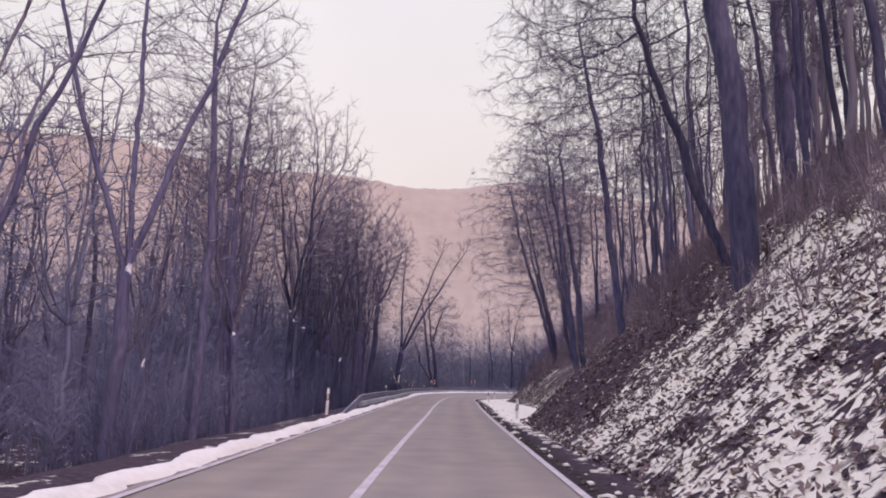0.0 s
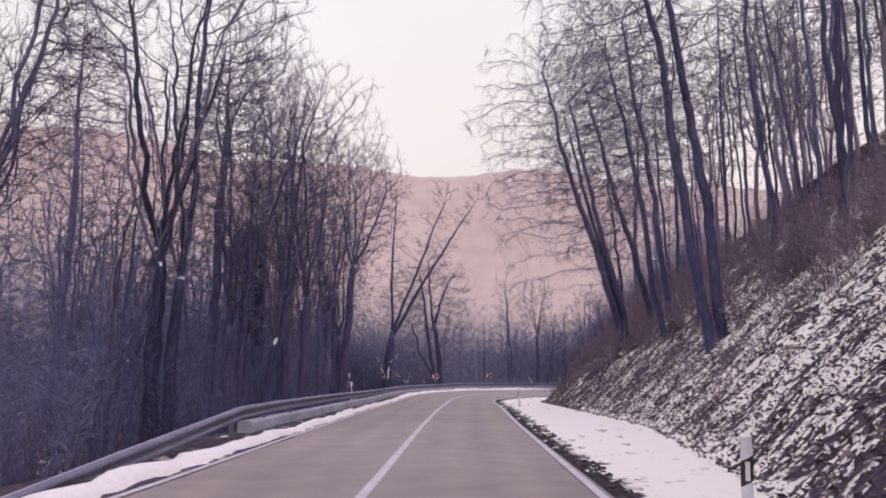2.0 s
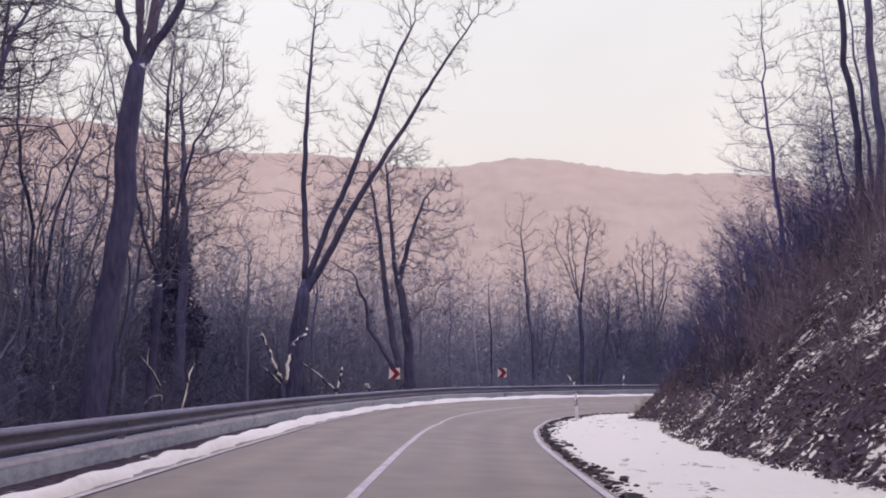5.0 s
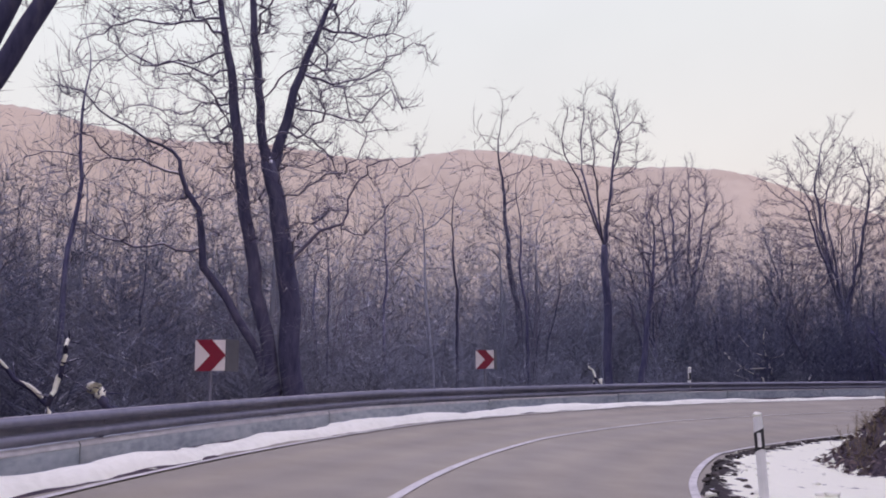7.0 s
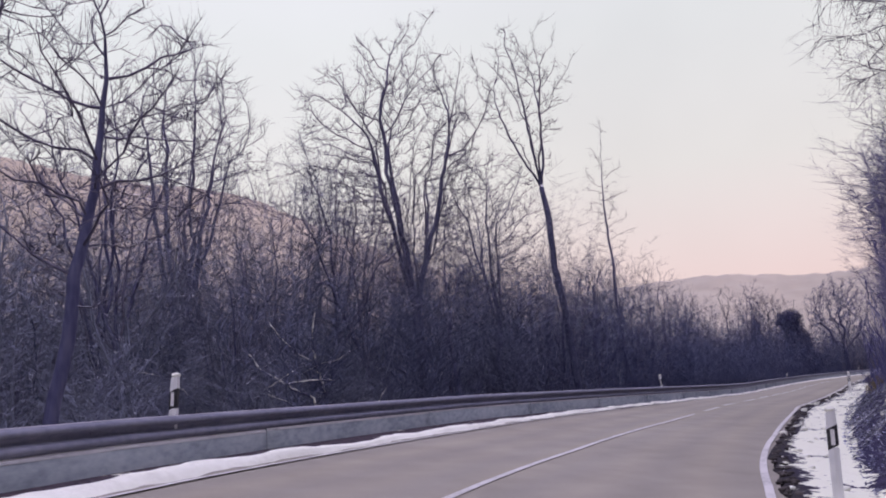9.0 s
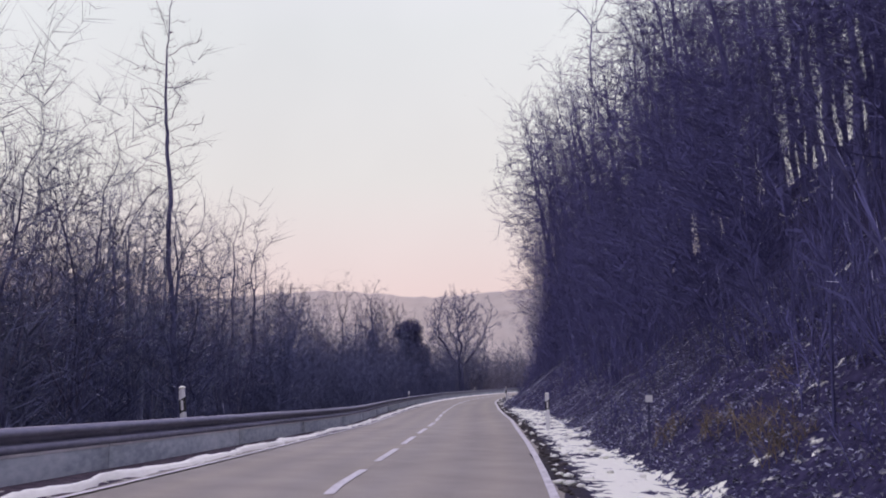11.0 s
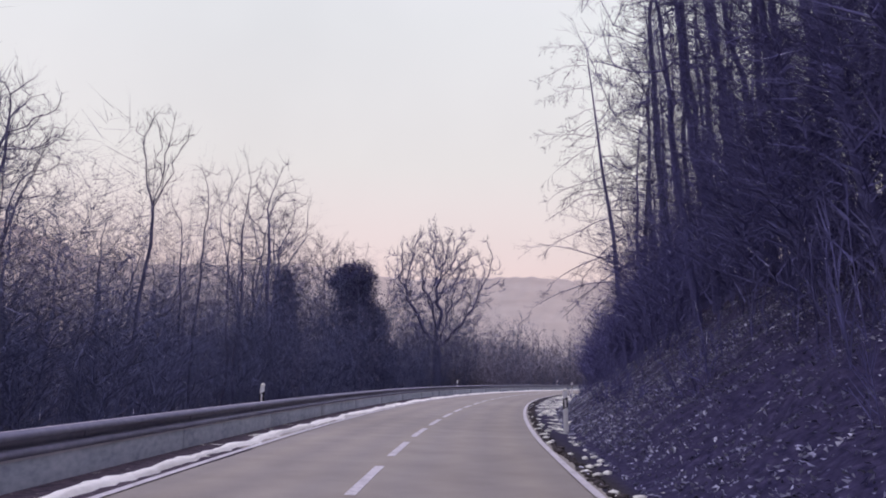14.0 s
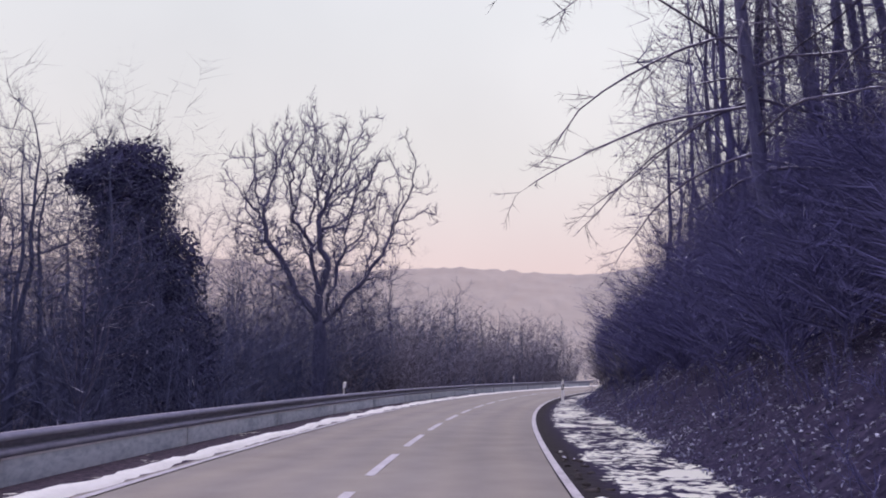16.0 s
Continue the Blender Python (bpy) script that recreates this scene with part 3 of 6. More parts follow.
# ---- delineator posts ----
def delineator_master():
    post = thing("delineator_post", Matrix.Identity(4), "white plastic roadside delineator post with black band", "post", "roadside delineator posts")
    outline = [(-0.06, -0.04), (-0.035, 0.045), (0.0, 0.065), (0.035, 0.045), (0.06, -0.04), (0.0, -0.055)]

    def prism(z0, z1, grow=0.0, slant=0.0, taper=0.0):
        bm = bmesh.new()
        low = [bm.verts.new((x * (1 + grow), y * (1 + grow), z0 + slant * x)) for x, y in outline]
        top = [bm.verts.new((x * (1 + grow - taper), y * (1 + grow - taper), z1 + slant * x)) for x, y in outline]
        for k in range(6):
            bm.faces.new((low[k], low[(k + 1) % 6], top[(k + 1) % 6], top[k]))
        bm.faces.new(low[::-1])
        bm.faces.new(top)
        return bm

    part("lower_body", prism(-0.5, 0.60, 0, 0), plastic_white, post)
    band = part("band", prism(0.60, 0.84, 0.015, 0.5), plastic_black, post, "black band")
    head = part("head", prism(0.84, 1.03, 0, 0.5, 0.12), plastic_white, post)
    part("reflector", box_bm(0.046, 0.012, 0.18, 0.003, (0, -0.062, 0.72)), reflector, band, "small rectangular reflector")
    part("snow_cap", lump_bm(0.06, 0.035, (0, 0.0, 1.04), 2), snow_mat, head, "small cap of snow")
    return post


def lump_bm(r, h, at, seed):
    bm = bmesh.new()
    bmesh.ops.create_icosphere(bm, subdivisions=2, radius=1)
    for v in bm.verts:
        k = 1 + 0.25 * noise.noise(v.co * 1.7 + Vector((seed, seed * 2, 0)))
        v.co = Vector((v.co.x * r * k + at[0], v.co.y * r * k + at[1], v.co.z * h * k + at[2]))
    return bm


def build_delineators():
    master = delineator_master()
    spots = [(35.8, -5.25, 0.0, 2), (71.8, -5.85, 0.1, -2), (126.0, -6.0, 0.10, 4), (155.8, -5.5, 0.1, -4), (207.4, -5.8, -0.08, 1), (251.3, -6.2, -0.06, 2), (292, None, 0.1, -1),
             (37.1, 2.7, 0, 1), (76.0, 2.8, 0, -1), (107.3, 2.2, 0, -1), (127.1, 2.2, 0, 2), (165, 2.0, 0, 1), (207.4, 1.85, 0, -2), (262, 1.55, 0, 1)]
    for k, (s, o, h, tilt) in enumerate(spots):
        behind = o is None
        if behind:
            o = float(wall_face(s)) - 0.22
        x, y = plane_xy(s, o)
        behind = behind or h != 0
        z = float(road_z(s, o)) + h
        if k == 7:
            z -= 0.25
        elif o > 2 and not behind:
            z = max(z, float(ground_z(s, o)) - 0.02)
        m = pose(float(x), float(y), z, 0, tilt, -math.degrees(float(np.interp(s, RS, RH))))
        ob = master if k == 0 else copy_thing(master, m)
        ob.matrix_basis = m
        if behind:
            tagged(ob, "white delineator post with black band behind the guardrail")
        elif o > 0:
            tagged(ob, "white delineator post with black band in the snowy verge")


# ---- chevron boards ----
def build_chevron(s, o, z, turn, name_label):
    x, y = plane_xy(s, o)
    sign = thing("chevron_sign", pose(float(x), float(y), float(z), 0, 0, turn), name_label, "road sign", "curve chevron boards")
    w = 0.25
    panel = box_bm(2 * w, 0.02, 2 * w, 0.006)
    board = part("panel", panel, sign_white, sign, "white square board")
    bm = bmesh.new()
    # pointing right as seen from the front (-y)
    pts = [(-0.24, 0.255), (0.02, 0.255), (0.255, 0.0), (0.02, -0.255), (-0.24, -0.255), (0.0, 0.0)]
    a = [bm.verts.new((px, -0.0125, pz)) for px, pz in pts]
    b = [bm.verts.new((px, -0.0165, pz)) for px, pz in pts]
    for q in ((0, 1, 2, 5), (5, 2, 3, 4)):
        bm.faces.new([b[k] for k in q])
    for k in range(6):
        bm.faces.new((a[k], a[(k + 1) % 6], b[(k + 1) % 6], b[k]))
    bmesh.ops.recalc_face_normals(bm, faces=bm.faces[:])
    part("chevron", bm, sign_red, board, "dark red chevron arrow")
    back = box_bm(0.5, 0.02, 0.52, 0.006)
    bmesh.ops.transform(back, matrix=pose(0.29, 0.24, 0, 0, 0, 80), verts=back.verts[:])
    part("rear_panel", back, sign_back, sign, "dark grey back of a second board")
    pm = bmesh.new()
    bmesh.ops.create_cone(pm, cap_ends=True, segments=12, radius1=0.03, radius2=0.03, depth=2.6, matrix=Matrix.Translation((0, 0.045, -1.04)))
    part("pole", pm, zinc, sign, "thin grey steel pole")


build_kerb()
build_guardrail()
build_delineators()
build_chevron(107.3, -6.12, 1.79, -3, "red and white chevron board on a pole behind the guardrail")
build_chevron(116.2, -6.15, 1.93, -4, "red and white chevron board on a pole behind the guardrail")


# ---- trees ----
UP = np.array([0, 0, 1.0])


def unit(v):
    return v / np.maximum(np.linalg.norm(v, axis=-1, keepdims=True), 1e-9)


def shoots(rng, start, way, length, n, up=0.0, wob=0.1):
    """Polylines that set out from start along way, bending by up and wandering by wob."""
    pts = np.zeros((len(start), n, 3))
    pts[:, 0] = start
    d = unit(way)
    step = (length / (n - 1))[:, None]
    for i in range(1, n):
        d = unit(d + up * UP + rng.normal(0, wob, d.shape))
        pts[:, i] = pts[:, i - 1] + d * step
    return pts


def side_shoots(rng, pts, rad, length, count, t0, t1, angle, ratio, even=False):
    """Starts, ways, lengths and radii of the children of the given polylines."""
    b, n, _ = pts.shape
    t = rng.uniform(t0, t1, (b, count))
    if even:
        t = np.sort(t0 + (t1 - t0) * (np.arange(count) + rng.uniform(0, 1, (b, count))) / count, 1)
    u = t * (n - 1)
    i = np.minimum(u.astype(int), n - 2)
    f = (u - i)[..., None]
    k = np.arange(b)[:, None]
    p = pts[k, i] * (1 - f) + pts[k, i + 1] * f
    tan = unit(pts[k, i + 1] - pts[k, i])
    r = rad[k, i] * (1 - f[..., 0]) + rad[k, i + 1] * f[..., 0]
    side = unit(np.cross(tan, rng.normal(0, 1, tan.shape)))
    a = np.radians(rng.uniform(angle[0], angle[1], (b, count)))[..., None]
    way = np.cos(a) * tan + np.sin(a) * side
    ln = length[:, None] * ratio * (1.18 - 0.75 * t) * rng.uniform(0.6, 1.25, (b, count))
    return p.reshape(-1, 3), way.reshape(-1, 3), ln.ravel(), r.ravel()


def tubes(pts, rad, sides, tip=True):
    """Skins for polylines, as places and triangles; tip: they end in a point."""
    b, n, _ = pts.shape
    tan = np.empty_like(pts)
    tan[:, 1:-1] = pts[:, 2:] - pts[:, :-2]
    tan[:, 0], tan[:, -1] = pts[:, 1] - pts[:, 0], pts[:, -1] - pts[:, -2]
    tan = unit(tan)
    ref = np.where(np.abs(tan[:, :1, 2:]) > 0.8, np.array([1.0, 0, 0]), UP)
    u = unit(np.cross(tan, np.broadcast_to(ref, tan.shape)))
    v = np.cross(tan, u)
    a = 2 * np.pi * np.arange(sides) / sides
    ring = u[:, :, None] * np.cos(a)[:, None] + v[:, :, None] * np.sin(a)[:, None]
    verts = (pts[:, :, None] + ring * rad[:, :, None, None]).reshape(b, n * sides, 3)
    j, j2 = np.arange(sides), (np.arange(sides) + 1) % sides
    k = (np.arange(n - 1 - int(tip)) * sides)[:, None]
    one = np.concatenate([np.stack([k + j, k + j2, k + sides + j2], -1).reshape(-1, 3), np.stack([k + j, k + sides + j2, k + sides + j], -1).reshape(-1, 3)])
    size = n * sides
    if tip:
        end = (n - 2) * sides
        one = np.concatenate([one, np.stack([end + j, end + j2, np.full(sides, end + sides)], -1)])
        verts = np.concatenate([verts[:, : end + sides], pts[:, -1:]], 1)
        size = end + sides + 1
    f = (one[None] + (np.arange(b) * size)[:, None, None]).reshape(-1, 3)
    return verts.reshape(-1, 3), f


def slivers(pts, rad):
    """Thin last twigs of far brush: one tapering sliver each."""
    a, e = pts[:, 0], pts[:, -1]
    side = unit(np.cross(e - a, np.random.default_rng(len(a)).normal(0, 1, a.shape))) * rad[:, :1]
    return np.stack([a - side, a + side, e], 1).reshape(-1, 3), np.arange(len(a) * 3).reshape(-1, 3)


def joined(pieces):
    vs, fs, k = [], [], 0
    for v, f in pieces:
        vs.append(v)
        fs.append(f + k)
        k += len(v)
    return np.concatenate(vs), np.concatenate(fs)


def taper(r0, n, end=0.25):
    return r0[:, None] * np.linspace(1, end, n)[None]


def level(count, t0, t1, angle, ratio, up, n, sides, rr, wob, even=False):
    return dict(count=count, t0=t0, t1=t1, angle=angle, ratio=ratio, up=up, n=n, sides=sides, rr=rr, wob=wob, even=even)


def grow(seed, height, radius, levels, stems=1, lean=(0, 0), spread=0.07, trunk_part=1.0, wob=0.035, twig=0.006, leaders=(), sides=8, n=11):
    """The trunk's and the crown's skins of a bare tree that stands at the origin. leaders: slopes of the limbs into which the trunk forks."""
    rng = np.random.default_rng(seed)
    start = np.zeros((stems, 3))
    way = np.tile([lean[0], lean[1], 1.0], (stems, 1))
    if stems > 1:
        a = np.arange(stems) * 2 * np.pi / stems + rng.uniform(0, 1)
        start[:, 0], start[:, 1] = 0.30 * np.cos(a), 0.30 * np.sin(a)
        way[:, 0] += spread * np.cos(a)
        way[:, 1] += spread * np.sin(a)
    start[:, 2] -= 1.2
    length = (height + 1.2) * trunk_part * rng.uniform(0.88, 1.04, stems)
    pts = shoots(rng, start, way, length, n, 0.0, wob)
    whole = trunk_part > 0.9
    rad = taper(np.full(stems, radius), n, 0.08 if whole else 0.72)
    rad[:, 0] *= 1.25
    trunk, crown = [tubes(pts, rad, sides, whole)], []
    for k, lv in enumerate(levels):
        if k == 0 and not whole:
            slopes = np.array(leaders if len(leaders) else [(0.27 * math.cos(q + seed), 0.27 * math.sin(q + seed)) for q in np.arange(lv["count"]) * 6.283 / lv["count"]])
            m = len(slopes)
            st, r = np.repeat(pts[:, -1], m, 0) - [0, 0, 0.15], np.repeat(rad[:, -1], m)
            wy = np.tile(np.c_[slopes, np.ones(m)], (stems, 1))
            ln = height * (1 - trunk_part) * rng.uniform(0.92, 1.1, len(st)) * np.linalg.norm(unit(wy) / unit(wy)[:, 2:], axis=1) ** 0.5
        else:
            st, wy, ln, r = side_shoots(rng, pts, rad, length, lv["count"], lv["t0"], lv["t1"], lv["angle"], lv["ratio"], lv["even"])
        pts = shoots(rng, st, wy, ln, lv["n"], lv["up"], lv["wob"])
        rad = np.maximum(taper(r * lv["rr"], lv["n"], 0.22), twig)
        if lv["sides"] == 1 and k == len(levels) - 1:
            rad = np.minimum(rad * 0.8, twig)
        length = ln
        (trunk if k == 0 and not whole else crown).append(tubes(pts, rad, lv["sides"]) if lv["sides"] > 1 else slivers(pts, rad))
    return joined(trunk), joined(crown)


# -- bare crowns: branches that grow towards free room inside an uneven outline --
def cloud(rng, count, centre, half, tall, hollow=0.45, ragged=0.22):
    """Places spread through a rounded, uneven outline, denser towards its rim."""
    d = unit(rng.normal(0, 1, (count, 3)))
    a = np.arctan2(d[:, 1], d[:, 0])
    rim = 1 + ragged * (np.sin(3 * a + centre[2]) * 0.6 + np.sin(5 * a + 4 * d[:, 2] + centre[0]) * 0.6)
    k = (hollow ** 3 + (1 - hollow ** 3) * rng.uniform(0, 1, count)) ** (1 / 3) * rim
    return np.array(centre) + d * k[:, None] * [half, half, tall]


def line(rng, a, b, step, wob=0.06, sag=0.0):
    """Places from a to b about a step apart, wandering a little."""
    a, b = np.asarray(a, float), np.asarray(b, float)
    n = max(2, int(np.linalg.norm(b - a) / step) + 1)
    t = np.linspace(0, 1, n)[:, None]
    off = np.cumsum(rng.normal(0, wob * step, (n, 3)), 0)
    off = off - off[:1] - (off[-1:] - off[:1]) * t
    return a + (b - a) * t + off * [1, 1, 0.3] + np.array([0, 0, sag]) * np.sin(t * np.pi)


def colonise(rng, stems, room, step, reach, kill, bias, wob, rounds=70):
    """Nodes and their parents: the stems first, then growth towards the places in room until each is come near."""
    pos, par = [], []
    for at, pts in stems:
        for k, p in enumerate(pts):
            if k == 0 and at is not None:
                near = int(np.argmin(((np.array(pos) - p) ** 2).sum(1)))
                par.append(near)
            else:
                par.append(len(pos) - 1 if k else -1)
            pos.append(p)
    pos, par = np.array(pos), np.array(par)
    d2 = ((room[:, None] - pos[None]) ** 2).sum(-1)
    best, dist = d2.argmin(1), np.sqrt(d2.min(1))
    kids = np.bincount(par[par >= 0], minlength=len(pos))
    for _ in range(rounds):
        live = dist < reach
        if not live.any():
            break
        b = best[live]
        pull = np.zeros((len(pos), 3))
        np.add.at(pull, b, unit(room[live] - pos[b]))
        grow_at = np.unique(b)
        grow_at = grow_at[kids[grow_at] < 4]
        if not len(grow_at):
            break
        way = unit(unit(pull[grow_at]) + np.asarray(bias) + rng.normal(0, wob, (len(grow_at), 3)))
        fresh = pos[grow_at] + way * step
        kids[grow_at] += 1
        kids = np.r_[kids, np.zeros(len(fresh), int)]
        base = len(pos)
        pos, par = np.concatenate([pos, fresh]), np.r_[par, grow_at]
        e2 = np.sqrt(((room[:, None] - fresh[None]) ** 2).sum(-1))
        j = e2.argmin(1)
        nearer = e2[np.arange(len(room)), j] < dist
        best = np.where(nearer, base + j, best)
        dist = np.where(nearer, e2[np.arange(len(room)), j], dist)
        keep = dist > kill
        room, best, dist = room[keep], best[keep], dist[keep]
        if not len(room) or len(pos) > 5000:
            break
    return pos, par


def skin_tree(rng, pos, par, radius, tip, twigs, twig_len, twig_up, fine, split, forked=True):
    """The trunk's and the crown's skins for grown nodes: thick chains as tubes, the last twigs as slivers."""
    n = len(pos)
    count = np.full(n, 0.06)
    kids = np.bincount(par[par >= 0], minlength=n)
    count[kids == 0] += 1
    main, most = np.full(n, -1), np.zeros(n)
    for i in range(n - 1, -1, -1):
        p = par[i]
        if p >= 0:
            count[p] += count[i]
            if count[i] > most[p]:
                most[p], main[p] = count[i], i
    power = max(1.6, math.log(count.max()) / math.log(radius / tip))
    rad = tip * np.maximum(count, 1) ** (1 / power)
    trunk, crown, thin = [], [], []
    for i in range(n):
        p = par[i]
        if p >= 0 and main[p] == i:
            continue
        chain = [p, i] if p >= 0 else [i]
        if p >= 0 and par[p] >= 0 and rad[i] > 0.35 * radius:
            chain = [par[p], p, i]
        while main[chain[-1]] >= 0:
            chain.append(main[chain[-1]])
        if len(chain) < 2:
            continue
        r = rad[chain].copy()
        if p >= 0:
            joint = chain.index(i)
            r[:joint] = np.minimum(r[:joint], r[joint] * 1.25)
            r = np.maximum(r * 0.74, tip * 0.9)
        else:
            r = np.convolve(np.pad(r, 3, mode="edge"), np.array([1, 2, 3, 4, 3, 2, 1]) / 16, mode="valid") * np.linspace(1, 0.5, len(r))
            r[0] *= 1.2
        r[-1] *= 0.4
        pts = pos[chain]
        if r.max() < tip * 2.2:
            thin.append((pts, r))
            continue
        sides = 9 if r.max() > 0.5 * radius and fine else 6 if r.max() > 0.06 and fine else 4 if fine else 3
        (trunk if r.max() > split * radius else crown).append(tubes(pts[None], r[None], sides))
    if thin:
        seg = [(pts[k], pts[k + 1], r[k]) for pts, r in thin for k in range(len(pts) - 1)]
        a, b, r = np.array([q[0] for q in seg]), np.array([q[1] for q in seg]), np.array([q[2] for q in seg])
        crown.append(tubes(np.stack([a, b + (b - a) * 0.06], 1), np.stack([r, r * 0.9], 1), 3, False) if fine else slivers(np.stack([a, b + (b - a) * 0.5], 1), np.stack([r, r], 1)))
    ends = np.where((rad < tip * 3.2) & (par >= 0))[0]
    i = np.repeat(ends, twigs)
    d = unit(pos[i] - pos[par[i]])
    way = unit(d + rng.normal(0, 0.42, d.shape) + UP * twig_up)
    start = pos[i] - d * rng.uniform(0, 0.4, (len(i), 1))
    ln = rng.uniform(*twig_len, (len(i), 1))
    crown.append(slivers(np.stack([start, start + way * ln], 1), np.full((len(i), 2), tip * 0.62)))
    if fine and forked:
        way2 = unit(way + rng.normal(0, 0.45, way.shape) + UP * twig_up)
        start2 = start + way * ln * rng.uniform(0.25, 0.7, ln.shape)
        crown.append(slivers(np.stack([start2, start2 + way2 * ln * 0.75], 1), np.full((len(i), 2), tip * 0.55)))
    return joined(trunk), joined(crown)


def bare_tree(seed, top, low, half, radius, fork=None, stems=1, lean=(0, 0), leaders=(), style="dome", fine=True, tip=0.009, density=1.0, gap=0.25, twigs=4, twig_len=(0.25, 0.75), step=0.36, twig_up=0.3):
    """A bare tree at the origin. top, low: where its crown ends and begins, over its foot; half: the crown's half width; fork: where the trunk divides;
    lean: how far the top stands aside; leaders: how far aside each main limb ends."""
    rng = np.random.default_rng(seed)
    lean = np.array([lean[0], lean[1], 0.0])
    mid, tall = (top + low) / 2, (top - low) / 2
    fork = fork or (low if style in ("dome", "fan", "oak") else top * 0.8)
    at = lambda z: lean * (z / top) ** 1.15 + [0, 0, z]
    out = []
    for k in range(stems):
        a = 6.283 * k / stems + seed
        foot = np.array([math.cos(a), math.sin(a), 0]) * (gap if stems > 1 else 0)
        aside = foot * (2.2 if stems > 1 else 0)
        end = at(fork * (1 if k == 0 else rng.uniform(0.8, 1.0))) + aside
        base = line(rng, foot - [0, 0, 1.2], end, step * 1.3, 0.09)
        out.append((None, base))
        if style in ("dome", "fan", "oak"):
            lim = leaders if len(leaders) else [(math.cos(q) * half * (0.18 + 0.34 * (q * 1.7 % 1)), math.sin(q) * half * (0.18 + 0.34 * (q * 1.7 % 1))) for q in np.arange(6) * 1.047 + seed * 0.7 + k]
            for dx, dy in lim:
                z = low + (top - low) * rng.uniform(0.28, 0.62)
                out.append((True, line(rng, end, at(z) + [dx, dy, 0], step * 1.2, 0.34 if style == "oak" else 0.13, -0.04 * (top - low))))
    if style == "alder":
        out = [(True if way[0][1] > 1 else None, np.concatenate([line(rng, np.array((a[0], a[0] * 0.2 + k * 0.1, a[1])), np.array((b[0], b[0] * 0.2 + k * 0.1, b[1])), step * 1.3, 0.10)[:-1] for a, b in zip(way, way[1:])])) for k, way in enumerate(leaders)]
    spots = []
    n = int(np.clip(half * half * tall * 26 * density, 90, 2200))
    if style == "fan":
        q = cloud(rng, n, at(mid + 0.15 * tall), half, tall, 0.3)
        q = q[np.hypot(*(q - at(mid)).T[:2]) < half * (0.25 + 0.85 * (q[:, 2] - low) / (top - low))]
        spots.append(q)
    elif style == "alder":
        q = cloud(rng, n, at(mid), half, tall, 0.2, 0.3)
        q[:, 2] = np.round(q[:, 2] / 0.85) * 0.85 + rng.normal(0, 0.14, len(q))
        spots.append(q)
    elif style == "limbs":
        for dx, dy in leaders:
            for z in np.linspace(low, top, 5):
                f = (z - fork) / (top - fork)
                spots.append(cloud(rng, max(10, int(n / 11)), at(fork) + [dx * f, dy * f, z - fork], half * rng.uniform(0.35, 0.7), 1.1, 0.2, 0.4))
    else:
        spots.append(cloud(rng, n, at(mid), half, tall, 0.4 if style == "dome" else 0.1))
    if style == "limbs":
        out = out[:1]
        for k, (dx, dy) in enumerate(leaders):
            out.append((True, line(rng, at(fork) - [0, 0, 0.3 * k], at(fork) + [dx, dy, top - fork - 0.8], step * 1.3, 0.07, 0.1)))
    room = np.concatenate(spots)
    bias = {"alder": (0, 0, 0.0), "oak": (0, 0, 0.08), "slim": (0, 0, 0.45), "arch": (0, 0, 0.12)}.get(style, (0, 0, 0.32))
    pos, par = colonise(rng, out, room, step, 4.5 if style != "slim" else 3.2, step * 1.25, bias, 0.28 if style in ("alder", "oak") else 0.13)
    return skin_tree(rng, pos, par, radius, tip, twigs, twig_len, twig_up if style != "arch" else -0.25, fine, 0.33, density >= 0.5)


def tree_meshes(name, *args, skin=None, **kw):
    (tv, tf), (cv, cf) = bare_tree(*args, **kw)
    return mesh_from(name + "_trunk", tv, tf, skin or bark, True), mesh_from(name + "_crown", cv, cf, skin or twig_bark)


LARCH = [level(40, 0.20, 0.98, (76, 100), 0.30, -0.09, 9, 4, 0.30, 0.09, True), level(12, 0.15, 1, (35, 70), 0.26, -0.10, 3, 3, 0.5, 0.12), level(9, 0.2, 1, (25, 70), 0.62, -0.06, 2, 1, 0.6, 0.12)]


def larch_meshes(seed, height, radius, lean):
    (tv, tf), (cv, cf) = grow(seed, height, radius, LARCH, lean=lean, twig=0.009)
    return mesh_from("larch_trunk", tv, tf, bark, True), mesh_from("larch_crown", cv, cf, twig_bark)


def plant(meshes, x, y, z, turn, scale, label, category="tree", group="", name="tree", tilt=(0, 0)):
    ob = thing(name, pose(x, y, z, tilt[0], tilt[1], turn) @ Matrix.Diagonal((scale, scale, scale, 1)), label, category, group)
    part_mesh("trunk", meshes[0], ob)
    part_mesh("crown", meshes[1], ob)
    return ob


def ground_at(x, y):
    """Station, offset and height of the ground at a place."""
    i = int(np.argmin((RX - x) ** 2 + (RY - y) ** 2))
    o = (x - RX[i]) * math.cos(RH[i]) - (y - RY[i]) * math.sin(RH[i])
    s = RS[i]
    return s, o, float(ground_z(s, o))


